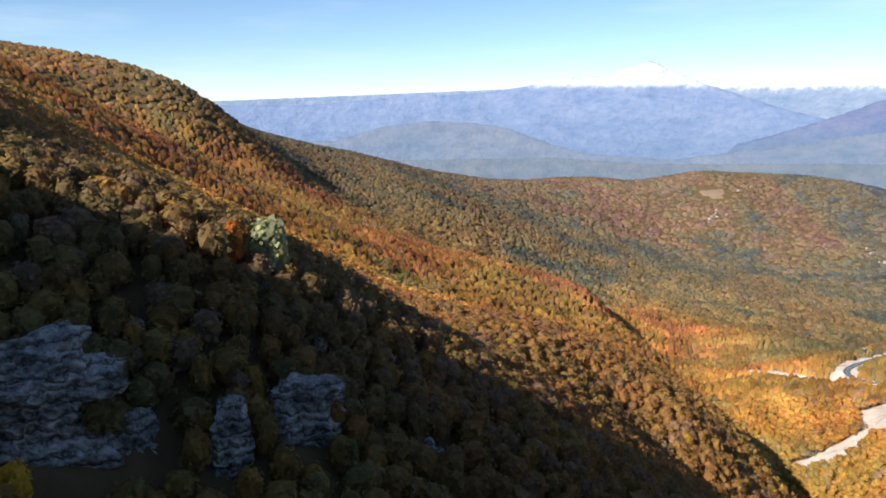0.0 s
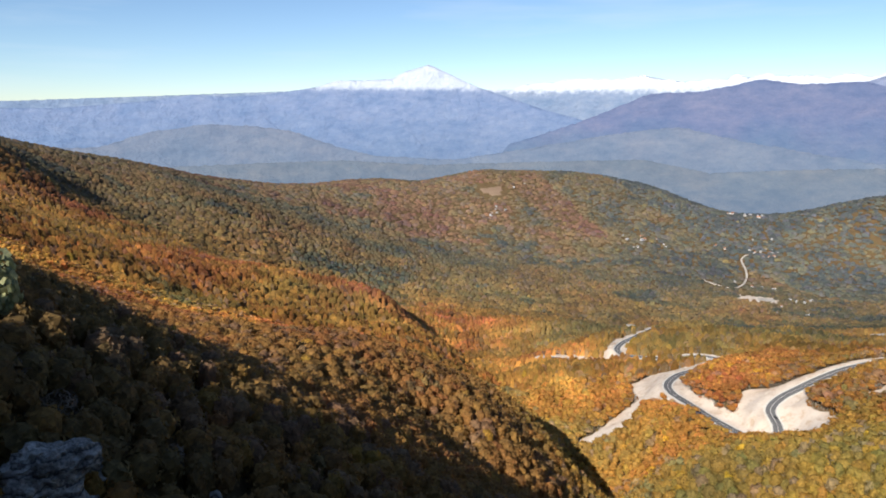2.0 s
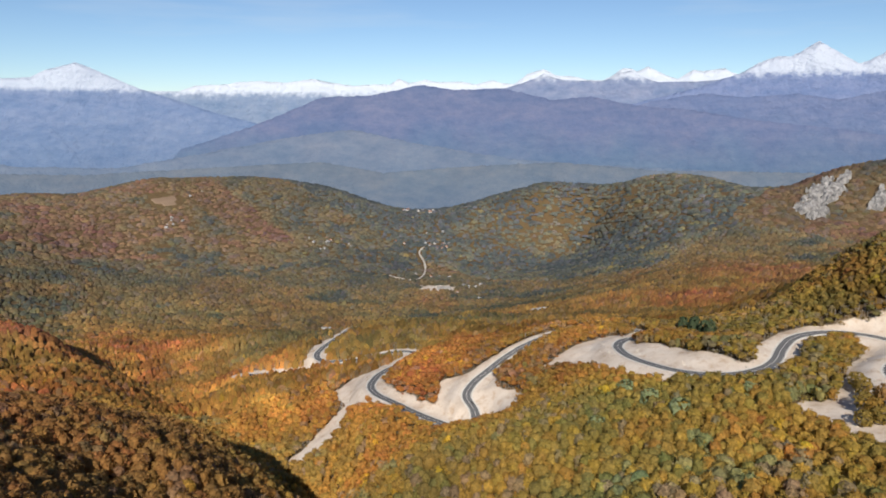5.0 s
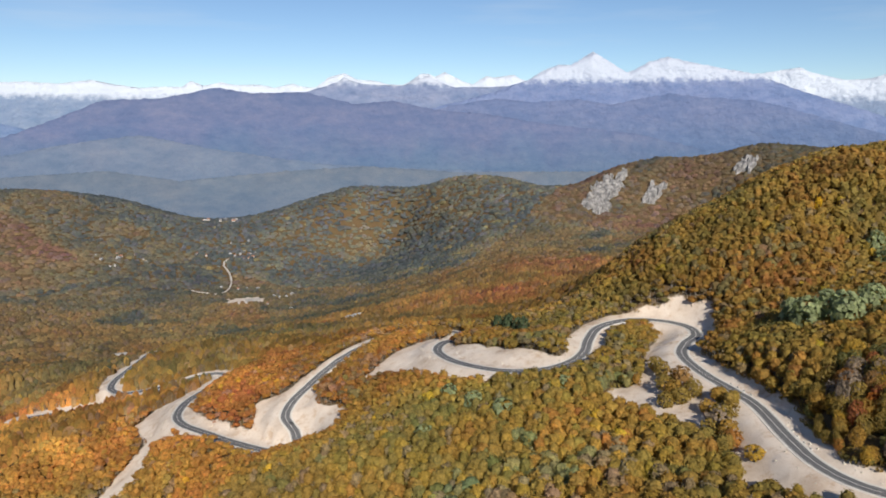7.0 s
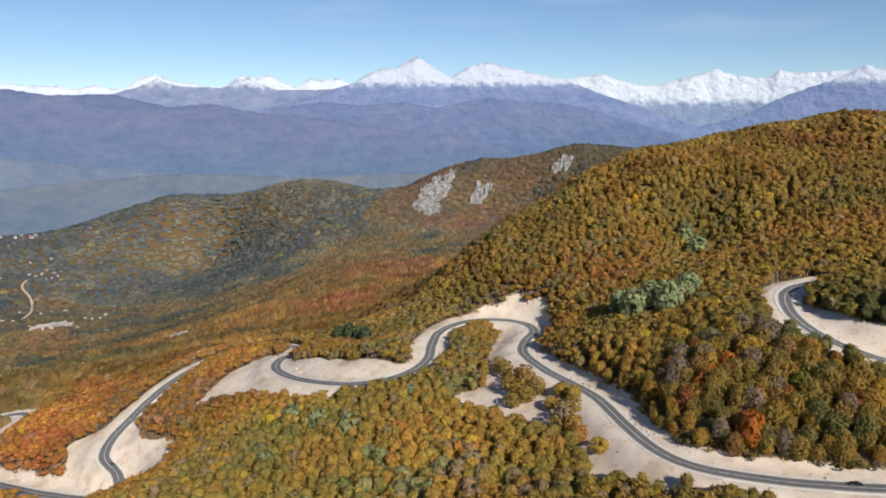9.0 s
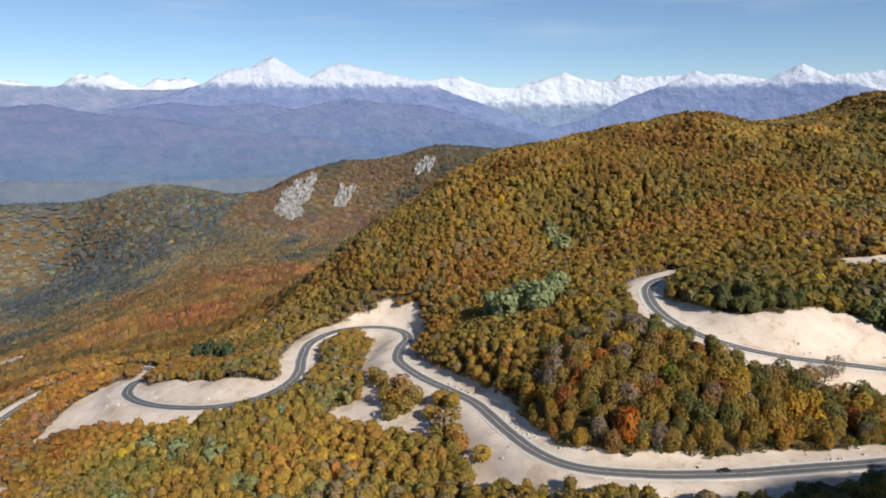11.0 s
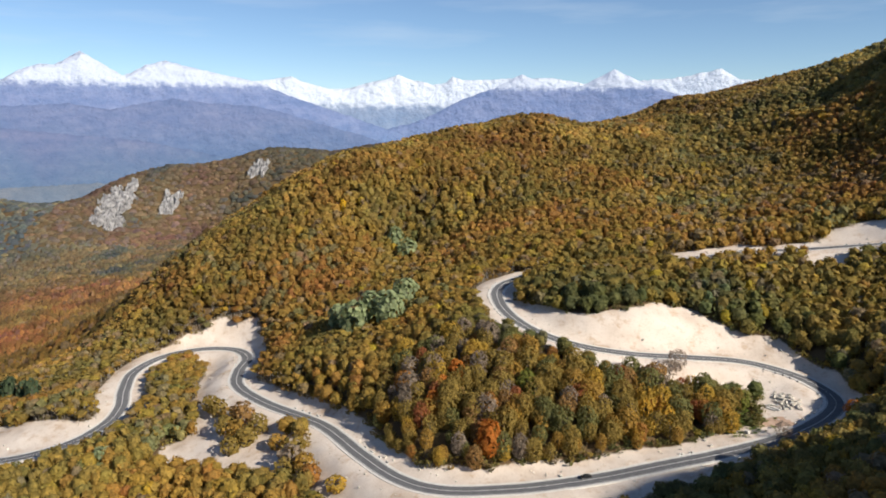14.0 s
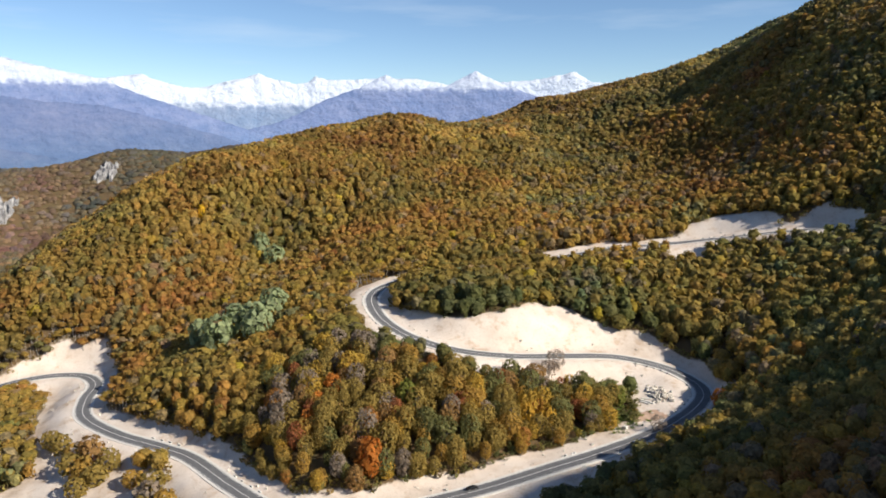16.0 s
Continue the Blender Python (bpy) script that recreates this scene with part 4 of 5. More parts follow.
def range_of(name, profile, dist, depth, foot, rough, mat, label, seed, spur=260.0, eye=(45, 45), jags=5.0):
    """A mountain chain: skyline as (bearing, elevation) seen from the valley, with spurs and gullies running down its face."""
    p = np.array(profile)
    az = np.arange(p[0, 0], p[-1, 0], 0.13)
    el = np.interp(az, p[:, 0], p[:, 1])
    rows = 26
    s = np.linspace(0, 1, rows)[:, None]
    crest = 400 + dist * np.tan(np.radians(el))[None]
    d = dist - depth * (1 - s)
    x, y = eye[0] + d * np.sin(np.radians(az))[None], eye[1] + d * np.cos(np.radians(az))[None]
    z = np.empty_like(x)
    for i in range(rows):
        for j in range(len(az)):
            bend = 0.6 * math.sin(s[i, 0] * 5 + az[j] * 0.7)
            v = Vector((az[j] * dist / 57.3 / spur + bend + seed, s[i, 0] * max(depth, 800) * 0.9 / spur, seed))
            z[i, j] = noise.ridged_multi_fractal(v, 1.1, 2.05, 4, 0.95, 2.0)
    lo, hi = np.percentile(z, 2), np.percentile(z, 98)
    cut = 1 - np.clip((z - lo) / (hi - lo), 0, 1)    # 0 on the spurs, 1 in the gullies
    jag = np.array([noise.fractal(Vector((a * 2.3, seed, 0)), 0.8, 2.1, 4) for a in az])
    ends = np.clip(np.minimum(az - az[0], az[-1] - az) / 2.5, 0, 1)[None]
    crest = foot - 60 + (crest - foot + 60) * np.sqrt(ends)
    even = np.convolve(np.pad(crest[0], 20, mode="edge"), np.ones(41) / 41, "valid")[None]
    top = even * (1 - s ** 2) + crest * s ** 2
    h = foot + (top - foot) * s ** 1.1 - rough * cut * np.sin(np.pi * s ** 0.8) ** 0.8 + jag[None] * jags * np.clip(s * 3 - 2, 0, 1) * np.sqrt(ends)
    back = np.stack([x[-1] * 1.012, y[-1] * 1.012, h[-1] - 60], -1)
    v = np.concatenate([np.stack([x, y, h], -1), back[None]], 0).reshape(-1, 3)
    ob = new(name, mesh_of(name, v, grid_faces(len(az), rows + 1)[:, ::-1], [mat]))
    return tagged(ob, label, "mountains", kind="structure")


# the blue cast of these slope colours is distance haze, painted in
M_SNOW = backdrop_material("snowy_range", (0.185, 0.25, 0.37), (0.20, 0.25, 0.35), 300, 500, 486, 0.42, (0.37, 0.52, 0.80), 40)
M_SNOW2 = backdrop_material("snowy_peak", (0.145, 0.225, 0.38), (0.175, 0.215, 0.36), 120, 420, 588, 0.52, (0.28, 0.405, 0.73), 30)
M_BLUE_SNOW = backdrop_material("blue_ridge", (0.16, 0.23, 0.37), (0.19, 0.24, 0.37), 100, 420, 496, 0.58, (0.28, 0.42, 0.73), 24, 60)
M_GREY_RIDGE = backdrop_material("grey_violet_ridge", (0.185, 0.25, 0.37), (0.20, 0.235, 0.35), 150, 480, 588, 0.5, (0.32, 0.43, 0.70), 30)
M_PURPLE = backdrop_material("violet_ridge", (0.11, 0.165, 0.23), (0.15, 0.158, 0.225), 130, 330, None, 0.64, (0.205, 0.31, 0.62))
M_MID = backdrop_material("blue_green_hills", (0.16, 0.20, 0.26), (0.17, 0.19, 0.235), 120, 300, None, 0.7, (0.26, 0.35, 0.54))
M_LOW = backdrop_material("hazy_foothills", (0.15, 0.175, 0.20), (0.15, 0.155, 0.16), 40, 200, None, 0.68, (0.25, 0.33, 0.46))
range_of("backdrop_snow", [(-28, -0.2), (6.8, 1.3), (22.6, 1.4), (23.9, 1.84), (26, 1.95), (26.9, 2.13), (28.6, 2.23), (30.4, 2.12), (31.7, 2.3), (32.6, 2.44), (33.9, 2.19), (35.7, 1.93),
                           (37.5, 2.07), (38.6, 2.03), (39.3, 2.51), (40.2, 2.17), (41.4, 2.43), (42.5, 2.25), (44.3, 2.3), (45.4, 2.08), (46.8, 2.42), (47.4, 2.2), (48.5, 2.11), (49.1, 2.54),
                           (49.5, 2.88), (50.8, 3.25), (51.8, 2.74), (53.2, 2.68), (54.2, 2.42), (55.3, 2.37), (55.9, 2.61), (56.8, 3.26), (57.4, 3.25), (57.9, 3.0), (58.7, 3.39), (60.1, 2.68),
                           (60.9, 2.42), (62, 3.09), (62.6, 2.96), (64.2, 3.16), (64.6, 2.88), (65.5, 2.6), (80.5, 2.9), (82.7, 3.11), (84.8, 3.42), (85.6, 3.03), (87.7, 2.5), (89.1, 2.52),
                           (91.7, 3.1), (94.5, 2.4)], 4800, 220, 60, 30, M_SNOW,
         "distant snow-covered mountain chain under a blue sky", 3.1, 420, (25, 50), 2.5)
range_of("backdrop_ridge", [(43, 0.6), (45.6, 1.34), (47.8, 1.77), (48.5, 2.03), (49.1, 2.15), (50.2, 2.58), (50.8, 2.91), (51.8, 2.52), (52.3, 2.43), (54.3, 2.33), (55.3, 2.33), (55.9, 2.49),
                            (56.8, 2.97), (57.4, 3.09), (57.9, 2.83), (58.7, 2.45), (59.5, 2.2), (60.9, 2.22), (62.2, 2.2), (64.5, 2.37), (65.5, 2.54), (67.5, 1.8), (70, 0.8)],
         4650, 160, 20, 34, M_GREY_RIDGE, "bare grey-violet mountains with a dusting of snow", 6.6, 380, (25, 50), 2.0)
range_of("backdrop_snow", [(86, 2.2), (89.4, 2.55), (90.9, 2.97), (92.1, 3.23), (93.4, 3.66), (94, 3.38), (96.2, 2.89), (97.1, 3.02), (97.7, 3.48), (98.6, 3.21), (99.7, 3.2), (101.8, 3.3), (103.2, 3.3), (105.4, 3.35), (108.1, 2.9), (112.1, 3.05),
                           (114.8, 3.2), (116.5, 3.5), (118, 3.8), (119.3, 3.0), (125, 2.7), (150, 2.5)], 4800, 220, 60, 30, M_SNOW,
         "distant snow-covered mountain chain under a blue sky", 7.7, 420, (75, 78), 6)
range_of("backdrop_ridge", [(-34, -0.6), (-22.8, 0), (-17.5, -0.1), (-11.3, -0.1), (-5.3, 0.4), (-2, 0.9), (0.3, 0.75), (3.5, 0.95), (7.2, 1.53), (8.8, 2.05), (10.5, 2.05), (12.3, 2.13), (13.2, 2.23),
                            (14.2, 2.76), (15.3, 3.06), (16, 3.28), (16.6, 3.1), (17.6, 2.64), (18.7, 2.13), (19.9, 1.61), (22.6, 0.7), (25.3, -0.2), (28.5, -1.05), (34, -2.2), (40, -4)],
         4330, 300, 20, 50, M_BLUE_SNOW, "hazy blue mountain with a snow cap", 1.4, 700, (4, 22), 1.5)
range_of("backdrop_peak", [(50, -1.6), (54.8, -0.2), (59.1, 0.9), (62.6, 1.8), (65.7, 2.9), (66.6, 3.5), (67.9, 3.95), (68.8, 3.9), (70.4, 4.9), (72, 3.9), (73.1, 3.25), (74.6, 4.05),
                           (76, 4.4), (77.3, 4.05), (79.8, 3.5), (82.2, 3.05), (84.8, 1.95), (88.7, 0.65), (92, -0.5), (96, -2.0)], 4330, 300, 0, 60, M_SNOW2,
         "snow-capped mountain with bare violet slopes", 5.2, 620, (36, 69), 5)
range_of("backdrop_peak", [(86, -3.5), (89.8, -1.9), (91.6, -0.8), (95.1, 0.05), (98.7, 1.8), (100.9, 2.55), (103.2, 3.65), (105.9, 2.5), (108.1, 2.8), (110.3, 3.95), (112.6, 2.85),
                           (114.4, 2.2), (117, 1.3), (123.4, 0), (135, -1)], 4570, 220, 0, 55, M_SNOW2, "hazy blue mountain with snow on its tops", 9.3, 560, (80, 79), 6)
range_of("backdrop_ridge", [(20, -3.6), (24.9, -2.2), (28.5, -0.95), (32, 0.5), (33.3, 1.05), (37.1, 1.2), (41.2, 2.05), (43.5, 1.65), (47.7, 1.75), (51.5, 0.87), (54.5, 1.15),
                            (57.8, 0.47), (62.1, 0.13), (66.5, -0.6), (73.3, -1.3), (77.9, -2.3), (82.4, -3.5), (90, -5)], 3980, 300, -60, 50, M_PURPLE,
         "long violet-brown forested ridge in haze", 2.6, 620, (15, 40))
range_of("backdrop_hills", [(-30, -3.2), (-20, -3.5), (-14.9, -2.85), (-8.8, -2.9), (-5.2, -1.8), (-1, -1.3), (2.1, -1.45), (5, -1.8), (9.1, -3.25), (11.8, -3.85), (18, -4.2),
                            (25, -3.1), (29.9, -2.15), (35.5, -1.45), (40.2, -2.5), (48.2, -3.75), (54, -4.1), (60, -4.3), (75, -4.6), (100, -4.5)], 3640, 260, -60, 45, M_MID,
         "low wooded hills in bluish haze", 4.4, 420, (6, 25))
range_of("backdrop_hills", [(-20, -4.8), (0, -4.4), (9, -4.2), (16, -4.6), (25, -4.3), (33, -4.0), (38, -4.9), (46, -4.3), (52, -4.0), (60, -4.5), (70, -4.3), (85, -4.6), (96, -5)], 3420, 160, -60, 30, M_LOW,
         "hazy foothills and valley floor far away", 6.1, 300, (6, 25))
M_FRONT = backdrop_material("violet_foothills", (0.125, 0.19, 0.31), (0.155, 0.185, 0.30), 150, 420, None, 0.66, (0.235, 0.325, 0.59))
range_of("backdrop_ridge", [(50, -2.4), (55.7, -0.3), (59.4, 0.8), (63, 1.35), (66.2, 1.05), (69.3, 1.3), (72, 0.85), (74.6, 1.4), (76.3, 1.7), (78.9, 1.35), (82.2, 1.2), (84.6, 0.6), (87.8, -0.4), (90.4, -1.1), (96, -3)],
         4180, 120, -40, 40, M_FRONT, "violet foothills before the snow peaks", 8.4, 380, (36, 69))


# ---------------------------------------------------------------- things
def part(name, bm, mat, parent, label=""):
    me = bpy.data.meshes.new(name)
    bm.to_mesh(me)
    bm.free()
    me.materials.append(mat)
    ob = new(name, me)
    ob.parent = parent
    return tagged(ob, label)


def thing(name, x, y, z, label, category, group="", turn=0.0, size=1.0):
    ob = new(name)
    ob.matrix_basis = Matrix.Translation((x, y, z)) @ Matrix.Rotation(turn, 4, 'Z') @ Matrix.Scale(size, 4)
    return tagged(ob, label, category, group)


def ground_at(x, y):
    return float(height(np.array([x]), np.array([y]))[0])


def crown_mesh(name, n, seed, size, mat, shape=(1, 1, 1), slim=1.0):
    """A crown of leaf sprays, radius 1, standing on z 0."""
    p = crown_pattern(n, seed, size)
    q, nor = p[:, :4].copy(), p[:, 4]
    if slim < 1:                                    # twigs: narrow strips
        mid = (q[:, 0] + q[:, 3]) / 2 - (q[:, 1] + q[:, 2]) / 2
        q[:, 1], q[:, 2] = q[:, 0] - mid * slim, q[:, 3] - mid * slim
    q = q * shape + (0, 0, 0.9 * shape[2])
    me = mesh_of(name, q.reshape(-1, 3), np.arange(n * 4).reshape(-1, 4), [mat], False)
    a = me.attributes.new("custom_normal", 'FLOAT_VECTOR', 'POINT')
    a.data.foreach_set("vector", np.repeat(nor, 4, 0).astype(np.float32).ravel())
    return me


def tube(bm, a, b, ra, rb, sides=6):
    a, b = Vector(a), Vector(b)
    q = (b - a).to_track_quat('Z', 'Y')
    rings = []
    for c, r in ((a, ra), (b, rb)):
        rings.append([bm.verts.new(c + q @ Vector((math.cos(t) * r, math.sin(t) * r, 0))) for t in [2 * math.pi * k / sides for k in range(sides)]])
    for k in range(sides):
        bm.faces.new((rings[0][k], rings[0][(k + 1) % sides], rings[1][(k + 1) % sides], rings[1][k]))
    bm.faces.new(rings[1])


def trunk_bm(tall, seed):
    """A tapered trunk that forks into limbs."""
    g = random.Random(seed)
    bm = bmesh.new()
    lean = Vector((g.uniform(-0.06, 0.06), g.uniform(-0.06, 0.06), 1))
    mid, top = lean * tall * 0.38, lean * tall * 0.62
    tube(bm, (0, 0, -0.8), mid, tall * 0.020, tall * 0.014)
    tube(bm, mid, top, tall * 0.014, tall * 0.007)
    for k in range(5):
        t = g.uniform(2.5, 8.5) * 2 * math.pi
        start = lean * tall * g.uniform(0.30, 0.55)
        tube(bm, start, start + Vector((math.cos(t), math.sin(t), 1.2)) * tall * g.uniform(0.12, 0.2), tall * 0.008, tall * 0.003, 4)
    return bm


def tree(name, x, y, tall, radius, mat, label, seed, leaves=720, size=0.088, group="", slim=1.0, base=0.07, turn=0.0):
    t = thing(name, x, y, ground_at(x, y), label, "tree", group, turn)
    part("trunk", trunk_bm(tall, seed), M_BARK, t, "grey forked trunk")
    c = new("crown", crown_mesh("crown", leaves, seed, size, mat, (radius, radius, tall * (1 - base) / 2.0), slim))
    c.location = (0, 0, tall * base)
    c.parent = t
    return t


# the nearest wood: a dozen kinds of tree, each set out many times
kinds = [tree("tree", 0, 0, 13.0, 3.7 + 0.3 * (i % 4), M_LEAVES_ONE, "leafy roadside tree in autumn colour, standing in the wood", 100 + i, group="trees of the wood between the bends") for i in range(10)]
for i, (x, y, d) in enumerate(SINGLE):
    s = rng.uniform(0.78, 1.22) * min(1, 0.55 + (d - 8) / 40)
    m = Matrix.Translation((x, y, ground_at(x, y))) @ Matrix.Rotation(rng.uniform(0, 6.28), 4, 'Z') @ Matrix.Scale(s, 4)
    if i < len(kinds):
        kinds[i].matrix_basis = m
    else:
        copy_thing(kinds[i % len(kinds)], m)

# trees that stand out
tree("broadleaf_tree", -53, 207, 19, 6.0, M_PALE, "tall pale silver-green tree on the edge of the cliff", 201, 420, 0.15)
tree("broadleaf_tree", -60, 196, 14, 3.0, M_RUST, "slender rust-orange tree beside the pale one", 202, 260, 0.18)
for i, (x, y, h, r) in enumerate(((501, 92, 20, 7.0), (480, 82, 24, 9.0), (474, 62, 24, 8.6), (505, 50, 20, 7.4), (484, 72, 25, 8.0))):
    tree("willow", x, y, h, r, M_SILVER, "grey-green leafy tree in a clump on the slope", 210 + i, 330, 0.16, "clump of grey-green trees")
for i, (x, y, h, r) in enumerate(((621, 50, 18, 6), (602, 42, 19, 6.8), (393, 278, 13, 5.2), (384, 256, 13, 5.6), (375, 230, 15, 6.8), (410, 206, 11, 4.6), (353, 272, 12, 5.2), (467, -54, 9, 3.6),
                                   (798, -213, 10, 5), (795, -237, 10, 6), (806, -250, 9, 4), (52, 553, 9, 6.5), (60, 560, 9, 6), (42, 548, 8, 5))):
    tree("willow", x, y, h, r, M_SILVER, "grey-green bushy tree among the autumn woods", 230 + i, 220, 0.19)
tree("broadleaf_tree", 342, 27, 17, 5.2, M_RUST, "big round rust-orange tree beside the road", 250, 420, 0.15)
tree("broadleaf_tree", 639, 91, 12, 2.6, M_YELLOW, "bright yellow tree on the hillside", 251, 160, 0.2)
for i, (x, y) in enumerate(((536, 306), (522, 300), (508, 279), (529, 312), (516, 288))):
    tree("pine", x, y, 17 + i % 3, 4.2, M_PINE, "dark green conifer at the edge of the gravel", 260 + i, 260, 0.19, "conifers by the bend")
for i, (x, y, h, r) in enumerate(((-44, 189, 9, 4.6), (-36, 186, 8, 4.0), (-49, 193, 8, 3.6), (-28, 190, 8, 3.8), (-38, 180, 7, 3.6), (379, -71, 11, 4.2), (376, -66, 9, 3.4), (329, -95, 7, 3.2), (-14, 192, 7, 3.5), (2, 205, 7, 3.2))):
    tree("bare_tree", x, y, h, r, M_TWIG, "bare grey-brown tree that has shed its leaves", 280 + i, 260, 0.24, slim=0.16)
for i, (x, y, h, r) in enumerate(((447, 161, 10, 4.6), (440, 156, 10, 4.4), (412, 142, 11, 5.2), (404, 136, 10, 4.8), (411, 131, 11, 5.0), (419, 148, 11, 5.2), (424, 140, 12, 5.2), (428, 147, 10, 4.6), (400, 143, 9, 4.4),
                                  (394, 120, 8, 4.2), (376, 112, 11, 5.0), (368, 105, 10, 4.8), (384, 111, 11, 5.0), (370, 114, 10, 4.6), (360, 102, 9, 4.2), (348, 91, 7, 4.2), (360, -100, 4, 2.2), (419, 250, 5, 2.6), (414, 258, 4, 2.2))):
    tree("shrub", x, y, h, r, M_LEAVES_ONE, "dense olive shrub standing on the gravel", 300 + i, 260, 0.16, "shrubs on the gravel", base=0.05)
for i, (x, y, h, r, mat, what) in enumerate(((389, 34, 13, 3.6, M_RUST, "orange"), (373, 47, 12, 3.4, M_RUST, "orange"), (381, 42, 12, 3.2, M_RUST, "orange"), (372, 4, 14, 4.4, M_GREENTREE, "green"),
                                             (348, -52, 12, 4.2, M_GOLDTREE, "golden yellow"), (352, -44, 12, 4.0, M_GOLDTREE, "golden yellow"), (354, -90, 9, 3.8, M_GREENTREE, "green"), (315, -133, 9, 3.4, M_RUST, "orange"), (330, -127, 9, 3.6, M_RUST, "orange"))):
    tree("broadleaf_tree", x, y, h, r, mat, what + " tree standing out at the wood's edge", 330 + i, 380, 0.135)
for i, (x, y, h, r) in enumerate(((391, 63, 11, 3.8), (396, 58, 10, 3.4), (372, -54, 11, 4.0))):
    tree("bare_tree", x, y, h, r, M_TWIG, "bare grey-brown tree that has shed its leaves", 345 + i, 320, 0.22, slim=0.16)


# ---------------------------------------------------------------- rock
def crag(name, x, y, z, wide, deep, tall, turn, seed, mat, label, category="cliff", rows=64, cols=90):
    """A limestone face: level beds of uneven thickness stepping in and out, split by upright joints into blocks."""
    g = random.Random(int(seed * 10))
    beds, at_z = [], -tall / 2
    while at_z < tall / 2:                          # top of each bed, its setback and its joints
        at_z += g.uniform(1.2, 4.6)
        cuts = sorted(g.uniform(0, 2 * math.pi) for _ in range(max(5, int(wide * 0.55))))
        beds.append((at_z, g.uniform(0.84, 1.06), cuts, [g.uniform(0.86, 1.09) for _ in range(len(cuts) + 1)]))
    v = []
    for i in range(rows):
        b = -math.pi / 2 + math.pi * i / (rows - 1)
        for j in range(cols):
            a = 2 * math.pi * j / cols
            ca, sa, cb, sb = math.cos(a), math.sin(a), math.cos(b), math.sin(b)
            p = Vector((math.copysign(abs(ca) ** 0.7, ca) * abs(cb) ** 0.42, math.copysign(abs(sa) ** 0.7, sa) * abs(cb) ** 0.42, math.copysign(abs(sb) ** 0.85, sb)))
            q = Vector((p.x * wide / 11 + seed, p.y * deep / 11, p.z * tall / 13))
            f = noise.fractal(q * 0.7, 0.8, 2.1, 6) * 0.42
            level = p.z * tall / 2 + 0.5 * noise.noise(q * 1.3) + 0.09 * p.x * wide
            k = 1 + f
            for top, back, cuts, proud in beds:
                if level < top:
                    k *= back * proud[sum(1 for c in cuts if c < a)]
                    break
            v.append((p.x * wide / 2 * k, p.y * deep / 2 * k, p.z * tall / 2 * (1 + f * 0.5)))
    f = [(i * cols + j, i * cols + (j + 1) % cols, (i + 1) * cols + (j + 1) % cols, (i + 1) * cols + j) for i in range(rows - 1) for j in range(cols)]
    ob = new(name, mesh_of(name, v, f, [mat], False))
    ob.matrix_basis = Matrix.Translation((x, y, z)) @ Matrix.Rotation(radians(turn), 4, 'Z')
    return tagged(ob, label, category)


for x, y, z, w, d, h, t, sd in ((-95, 141, 326, 44, 17, 44, 31, 1.0), (-112, 134, 328, 26, 16, 40, 34, 2.3), (-72, 151, 318, 12, 9, 26, 25, 4.8), (-79, 166, 342, 11, 7, 12, 20, 4.1),
                               (-50, 155, 319, 10, 8, 24, 18, 5.9), (-35, 168, 322, 17, 9, 20, 12, 6.4), (-26, 173, 316, 8, 6, 12, 10, 9.9), (-4, 186, 302, 4, 4, 8, 5, 7.7), (-1, 187, 300, 3, 3, 6, 40, 8.3),
                               (150, 311, None, 13, 9, 16, -30, 9.4), (138, 307, None, 9, 7, 13, -30, 10.2)):
    crag("cliff", x, y, ground_at(x, y) - 0.1 * h if z is None else z, w, d, h, t, sd, M_CLIFF, "layered grey limestone cliff among trees")


def rock_face(x0, y0, x1, y1, width, seed):
    """A broken limestone face on a far hillside: ribs, gullies and ledges standing out of the slope, ragged at its rim."""
    run = Vector((x1 - x0, y1 - y0, 0))
    side = Vector((-run.y, run.x, 0)).normalized()
    n, m = 90, 44
    u, w = np.meshgrid(np.linspace(-0.08, 1.08, n), np.linspace(-0.62, 0.62, m), indexing="ij")
    x, y = x0 + run.x * u + side.x * w * width, y0 + run.y * u + side.y * w * width
    z = height(x.ravel(), y.ravel()).reshape(x.shape)
    for i in range(n):
        for j in range(m):
            p = Vector((x[i, j] / 26 + seed, y[i, j] / 13, seed))
            rib = noise.ridged_multi_fractal(p, 0.9, 2.1, 5, 1.0, 2.0)
            edge = 1 - max(abs(2 * u[i, j] - 1), abs(w[i, j]) * 2) ** 2 + 1.1 * noise.fractal(p * 0.5 + Vector((9, 0, 0)), 0.8, 2.0, 4)
            z[i, j] += -6 + min(1.0, max(0.0, edge * 3)) * (7 + 10 * rib)
    me = mesh_of("cliff", np.stack([x - x0, y - y0, z], -1).reshape(-1, 3), grid_faces(m, n)[:, ::-1], [M_FAR_CLIFF], False)
    ob = new("cliff", me)
    ob.location = (x0, y0, 0)
    return tagged(ob, "pale broken limestone face on a wooded hill", "cliff")


rock_face(1915, 716, 2190, 736, 84, 11.3)
rock_face(2005, 590, 2110, 586, 44, 12.7)
rock_face(2128, 368, 2190, 350, 46, 13.1)


